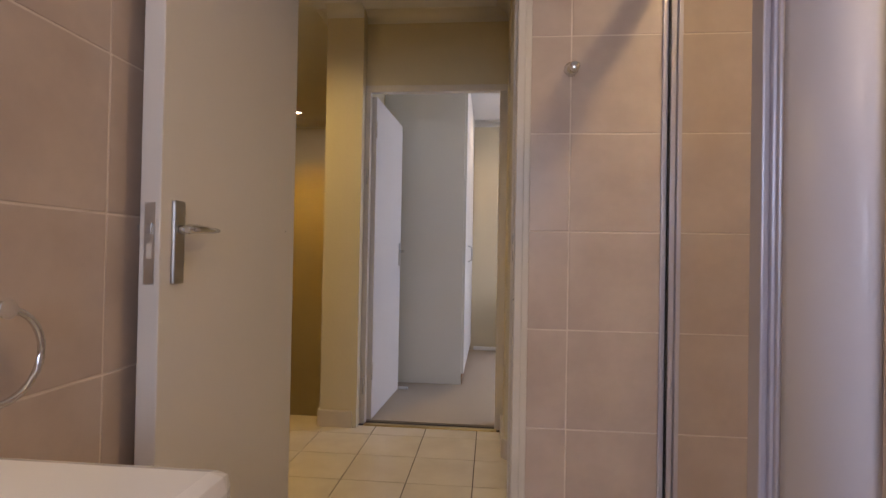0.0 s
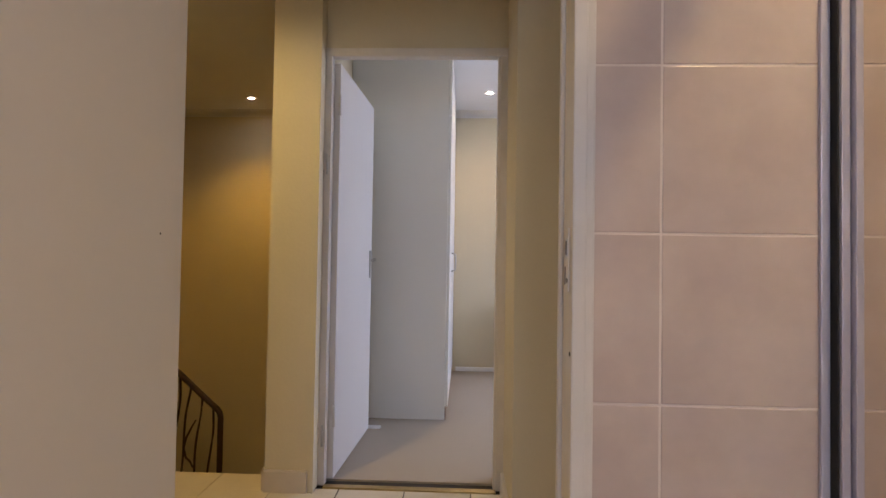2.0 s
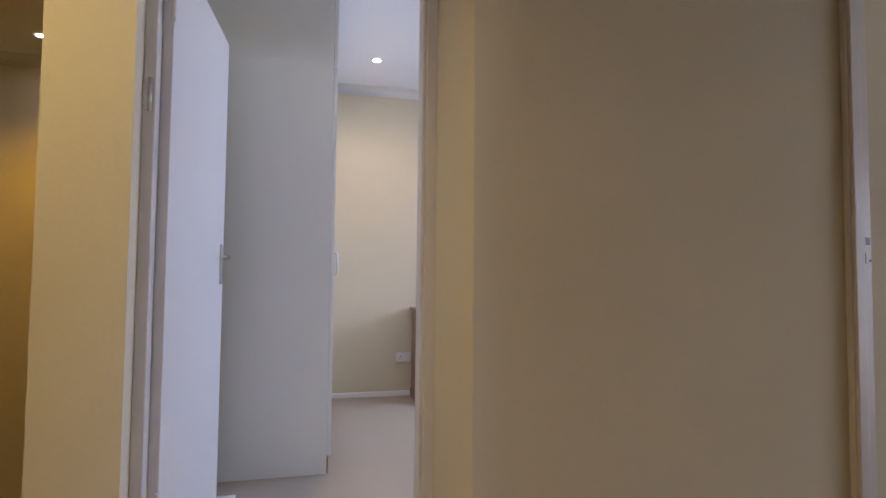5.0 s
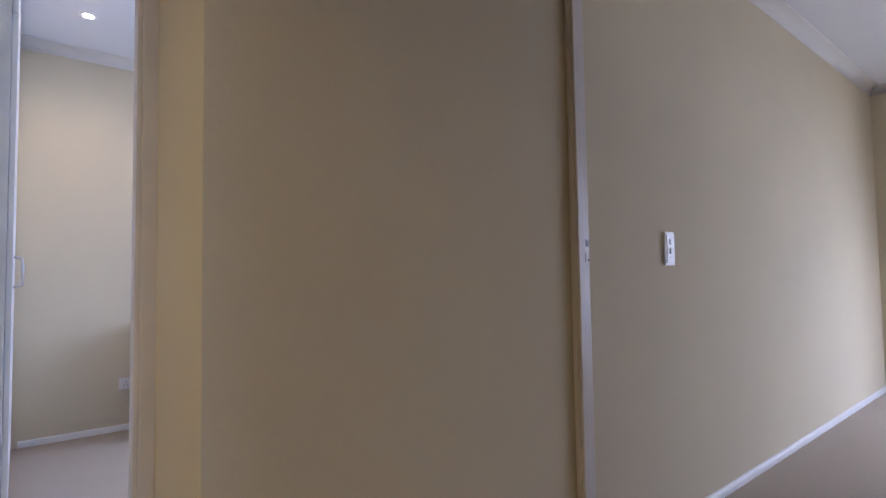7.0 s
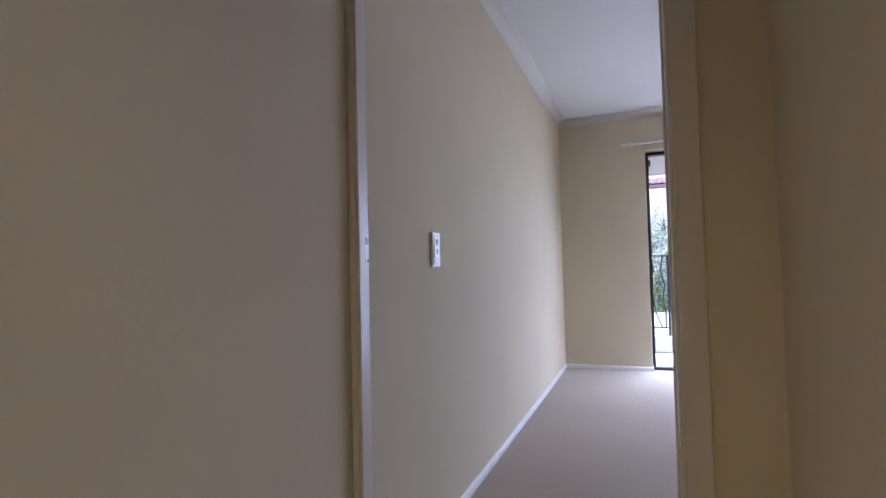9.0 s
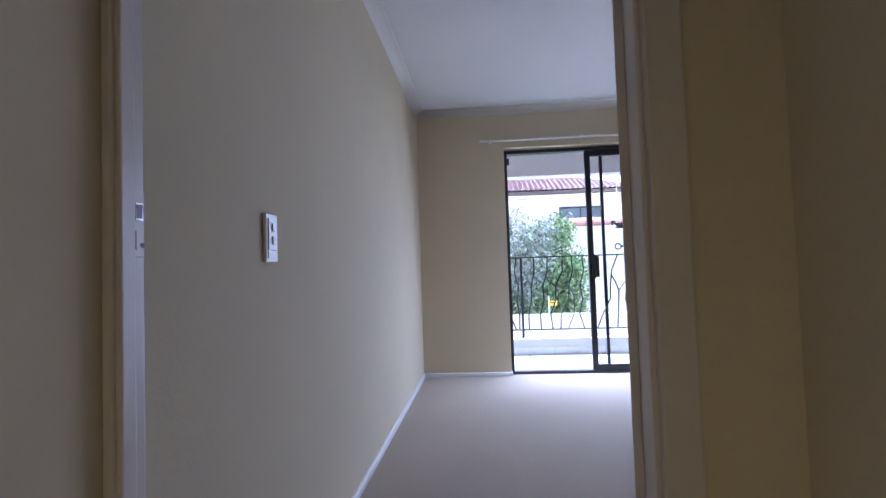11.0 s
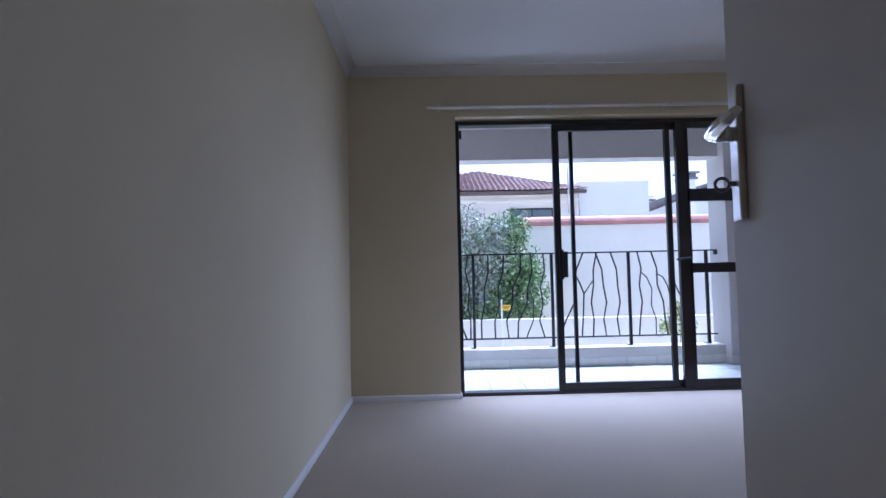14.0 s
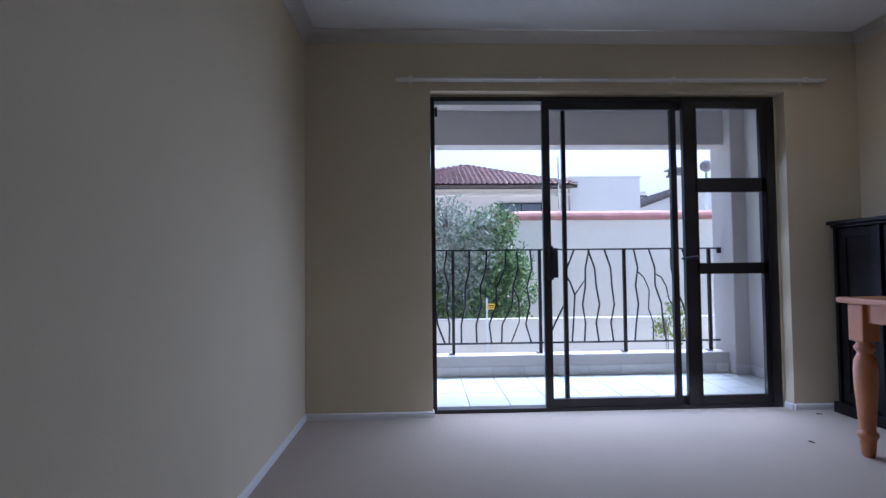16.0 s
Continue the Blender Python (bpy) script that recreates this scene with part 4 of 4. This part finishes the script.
for k in range(3):
    part("arm", tube(bmesh.new(), [(0, -0.18 + 0.05 * k, 2.05 + 0.07 * k), (0, 0.18 - 0.05 * k, 2.05 + 0.07 * k)], 0.015, 6), SATIN, aerial)

flat = thing("flat_roof_block", "pale grey plastered block with a flat roof", "building", (24.6, 0, Z0))
part("wall", boxes((0, -5.68, 0, 5, -2.66, 4.70 - Z0)), GREYWALL, flat)
part("parapet_cap", boxes((-0.04, -5.72, 4.70 - Z0, 5.0, -2.62, 4.76 - Z0)), GREYWALL, flat)

grey = thing("grey_roof_house", "pale gabled house with a grey tiled roof verge", "house", (27.0, 0, Z0))
bm = bmesh.new()
gable = [bm.verts.new((x, y, z - Z0)) for x in (0.3, 7.0) for y, z in ((-13.7, Z0), (-13.7, 3.7), (-10.2, 4.95), (-6.7, 3.7), (-6.7, Z0))]
bm.faces.new(gable[:5])
bm.faces.new(gable[5:][::-1])
for i in range(5):
    bm.faces.new((gable[i], gable[5 + i], gable[5 + (i + 1) % 5], gable[(i + 1) % 5]))
part("wall", bm, GREYWALL, grey)
for sgn in (1, -1):
    slope = bmesh.new()
    for k in range(12):     # overlapping courses, stepped along the verge
        y, z = -10.2 + sgn * (0.15 + k * 0.31), 5.02 - k * 0.11 - Z0
        box(slope, 0.0, y - 0.19, z - 0.05, 7.2, y + 0.19, z + 0.075)
    roof = part("roof", slope, GREYROOF, grey)
    verge = [(-10.2, 4.92), (-10.2 + sgn * 3.75, 3.58), (-10.2 + sgn * 3.75, 3.72), (-10.2, 5.06)]
    vb = bmesh.new()
    lo = [vb.verts.new((-0.05, y, z - Z0)) for y, z in verge]
    hi = [vb.verts.new((0.10, y, z - Z0)) for y, z in verge]
    vb.faces.new(lo)
    vb.faces.new(hi[::-1])
    for i in range(4):
        vb.faces.new((lo[i], hi[i], hi[(i + 1) % 4], lo[(i + 1) % 4]))
    part("fascia", vb, FASCIA, roof)
perg = thing("pergola", "pergola beams fixed beside the flat roof", "pergola", (26.0, 0, Z0))
part("beam", boxes((0, -6.6, 4.05 - Z0, 0.10, -5.6, 4.15 - Z0)), FASCIA, perg)
part("beam", boxes((0.8, -6.9, 4.32 - Z0, 0.9, -5.6, 4.42 - Z0)), PALEWALL, perg)
chim = thing("chimney", "pale plastered chimney with stepped grey cap", "chimney", (24.5, -7.3, Z0))
part("shaft", boxes((-0.25, -0.27, 0, 0.25, 0.27, 4.72 - Z0)), PALEWALL, chim)
part("cap", boxes((-0.34, -0.36, 4.72 - Z0, 0.34, 0.36, 4.82 - Z0), (-0.28, -0.30, 4.84 - Z0, 0.28, 0.30, 4.98 - Z0), (-0.40, -0.42, 4.98 - Z0, 0.40, 0.42, 5.05 - Z0)), GREYROOF, chim)
cowl = thing("roof_cowl", "round slatted roof ventilator on a thin pipe", "vent", (24.5, -8.52, 4.2))
part("pipe", tube(bmesh.new(), [(0, 0, -7.1), (0, 0, 0.75)], 0.05, 8), GREYWALL, cowl)
part("globe", lathe(bmesh.new(), [(0.1, 0.74), (0.22, 0.84), (0.26, 0.98), (0.22, 1.12), (0.08, 1.22)], sides=14), GREYROOF, cowl)

sign = thing("warning_sign", "small yellow warning sign on a white post", "sign", (11.42, 2.5, Z0))
part("post", boxes((-0.012, -0.012, 0, 0.012, 0.012, 0.47 - Z0)), POSTWHITE, sign)
board = part("board", boxes((-0.022, -0.15, 0.285 - Z0, -0.012, 0.0, 0.375 - Z0), bevel=0.003), YELLOW, sign)
part("text_bar", boxes((-0.024, -0.13, 0.335 - Z0, -0.0215, -0.02, 0.35 - Z0)), BLACKWOOD, board)
part("text_bar", boxes((-0.024, -0.11, 0.31 - Z0, -0.0215, -0.04, 0.32 - Z0)), BLACKWOOD, board)


def tree(name, label, at, lobes, leaf_mat, count, size, seed, trunk_r=0.06, sparse=0.25):
    """Tapered trunk and limbs; the crown is many single leaves scattered in uneven lobes."""
    rnd = random.Random(seed)
    t = thing(name, label, "tree", at)
    bm = bmesh.new()
    top = max(z for _, _, z, _ in lobes)
    tube(bm, [(0, 0, 0), (0.05, -0.04, top * 0.3), (-0.03, 0.05, top * 0.6), (0.02, 0.02, top * 0.9)], [trunk_r * 1.2, trunk_r, trunk_r * 0.7, trunk_r * 0.3], 8)
    for x, y, z, r in lobes:
        z1 = z * 0.55
        tube(bm, [(0, 0, z1), (x * 0.5, y * 0.5, z * 0.8), (x * 0.9, y * 0.9, z), (x * 1.1, y * 1.05, z + r * 0.7)], [trunk_r * 0.5, trunk_r * 0.35, trunk_r * 0.22, 0.006], 6)
        for _ in range(9):
            d = Vector((rnd.gauss(0, 1), rnd.gauss(0, 1), abs(rnd.gauss(0.3, 0.8)))).normalized() * r * rnd.uniform(0.8, 1.25)
            tube(bm, [(x * 0.8, y * 0.8, z * 0.95), (x + d.x * 0.5, y + d.y * 0.5, z + d.z * 0.55), (x + d.x, y + d.y, z + d.z)], [0.014, 0.009, 0.003], 4)
    part("trunk", bm, BARK, t)
    verts, faces = [], []
    weights = [r ** 2 for *_, r in lobes]
    for _ in range(count // 6):
        x, y, z, r = rnd.choices(lobes, weights)[0]
        d = Vector((rnd.gauss(0, 1), rnd.gauss(0, 1), rnd.gauss(0, 1))).normalized()
        c = Vector((x, y, z)) + d * r * rnd.uniform(sparse, 1.08) ** 0.6
        for _ in range(6):
            p = c + Vector((rnd.gauss(0, 1), rnd.gauss(0, 1), rnd.gauss(0, 1))) * size * 1.3
            a = Vector((rnd.gauss(0, 1), rnd.gauss(0, 1), rnd.gauss(0.5, 1))).normalized()
            b = a.cross(Vector((rnd.gauss(0, 1), rnd.gauss(0, 1), rnd.gauss(0, 1)))).normalized()
            s = size * rnd.uniform(0.6, 1.3)
            k = len(verts)
            verts += [p - a * s, p + b * s * 0.32, p + a * s, p - b * s * 0.32]
            faces.append((k, k + 1, k + 2, k + 3))
    me = bpy.data.meshes.new("crown")
    me.from_pydata(verts, [], faces)
    me.materials.append(leaf_mat)
    ob = new("crown", me)
    ob.parent = t
    return t


ZT = 0.0 - Z0
tree("garden_tree", "dense green leafy tree behind the garden wall", (12.9, 2.55, Z0), [(0, -0.65, ZT + 0.55, 0.50), (0.1, -0.40, ZT + 1.05, 0.62), (0, 0.1, ZT + 0.3, 0.65), (-0.2, 0.55, ZT + 0.1, 0.6), (0.1, 0.15, ZT + 1.1, 0.55), (0, -0.80, ZT + 0.95, 0.30), (0.1, -0.52, ZT + 1.82, 0.36), (0, -0.15, ZT + 1.6, 0.42), (0, 0.9, ZT + 0.5, 0.55), (0, -0.55, ZT + 0.0, 0.5)], LEAFGREEN, 15000, 0.055, 5)
tree("garden_tree", "thin silvery grey-green tree with feathery twigs", (12.5, 2.95, Z0), [(0, -0.2, ZT + 1.2, 0.55), (0, 0.15, ZT + 1.85, 0.45), (0.1, -0.5, ZT + 1.65, 0.42), (0, 0.5, ZT + 1.5, 0.5), (0, -0.05, ZT + 0.75, 0.5), (0, 0.1, ZT + 0.35, 0.5)], LEAFGREY, 7200, 0.045, 9, 0.035, 0.1)
tree("garden_shrub", "yellow-green shrub beside the garden tree", (12.5, 3.95, Z0), [(0, 0, ZT + 0.2, 0.55), (0.1, 0.2, ZT + 1.0, 0.5), (0, -0.2, ZT + 1.6, 0.45), (0.1, 0.4, ZT + 1.9, 0.45), (0, -0.55, ZT + 0.3, 0.4)], LEAFLIME, 5000, 0.05, 12, 0.04, 0.2)
tree("garden_shrub", "small feathery lime plant below the balcony", (10.6, -0.15, Z0), [(0, 0.08, ZT + 0.05, 0.17), (0, -0.12, ZT + 0.28, 0.16), (0, -0.2, ZT - 0.02, 0.14)], LEAFLIME, 560, 0.035, 21, 0.02, 0.05)

# ---- tiles, piece by piece ----
TW, TH, TB = 0.292, 0.304, 1.124


def tile_mesh(w, h, t, material, name="tile"):
    return mesh_of(name, boxes((0, 0, 0, w, h, t), bevel=0.0018), material)


def wall_tiles_north(x0, x1):
    """Cut to the stretch between x0 and x1, joints on the grid through 1.164."""
    k = math.floor((x0 - 1.164) / TW)
    while 1.164 + k * TW < x1:
        a, b = max(x0, 1.164 + k * TW + 0.002), min(x1, 1.164 + (k + 1) * TW - 0.002)
        k += 1
        if b - a < 0.02:
            continue
        me = tile_mesh(b - a, TH - 0.004, 0.008, WALLTILE)
        for r in range(-4, 5):
            z = TB + r * TH + 0.002
            if 0 <= z and z + TH < H + 0.2:
                piece("tile", me, bath_north, a, 3.222, z, 90, 0, 0)


wall_tiles_north(1.042, 2.10)
full = tile_mesh(TW - 0.004, TH - 0.004, 0.008, WALLTILE)
for k in range(-7, 3):
    for r in range(-3, 5):
        y = 2.50 + k * TW + 0.002
        if y + TW < 3.23:
            piece("tile", full, bath_west, 0.192, y, TB - 0.012 + r * TH + 0.002, 90, 0, 90)
FT = 0.305
ft = tile_mesh(FT - 0.004, FT - 0.004, 0.006, FLOORTILE)
for i in range(-8, 7):
    for j in range(-15, 6):
        x, y = 0.25 + i * FT + 0.002, 4.25 + (j - 1) * FT + 0.002
        if x + FT < 2.17 and y + FT < 4.85 and -2.3 < x and (y > 3.2 or x > 0.15):
            piece("tile", ft, hall_floor if y > 3.2 else bath_floor, x, y, -0.006)
# cut tiles in the door recess and along the stair edge
for x, w, d in ((0.138, 0.108, 0.14), (0.252, FT - 0.004, 0.14), (0.557, FT - 0.004, 0.14), (0.862, 0.145, 0.14), (-0.36, FT - 0.004, 0.09), (-0.055, FT - 0.004, 0.09), (-0.36, 0.27, 0.278), (-0.665, FT - 0.004, 0.278), (-0.97, FT - 0.004, 0.278), (-1.275, FT - 0.004, 0.278), (-1.58, FT - 0.004, 0.278), (-1.885, FT - 0.004, 0.278)):
    piece("tile", tile_mesh(w, d, 0.006, FLOORTILE), hall_floor, x, 4.557, -0.0058 + (0.0003 if d < 0.1 else 0.0))
BT = 0.30
bt = tile_mesh(BT - 0.006, BT - 0.006, 0.006, BALTILE)
for i in range(4):
    for j in range(14):
        piece("tile", bt, balcony_floor, 6.50 + i * BT + 0.003 + (0.03 if i == 0 else 0), 0.50 + j * BT + 0.003, BF - 0.006)
st = tile_mesh(BT - 0.006, 0.088, 0.008, BALSKIRT)
for j in range(14):
    piece("tile", st, upstand, 7.70, 0.50 + (j + 1) * BT + 0.003, BF, 90, 0, -90)
for parent, x, y, w, turn in ((balcony_side, 6.62, 0.536, 0.297, 180), (balcony_side, 6.92, 0.536, 0.297, 180), (balcony_side, 7.22, 0.536, 0.297, 180), (balcony_side, 7.52, 0.536, 0.06, 180), (pillar, 7.593, 0.672, 0.132, -90), (pillar, 7.585, 0.675, 0.11, 180)):
    piece("tile", tile_mesh(w, 0.088, 0.008, BALSKIRT), parent, x + (w if turn == 180 else 0), y, BF, 90, 0, turn)
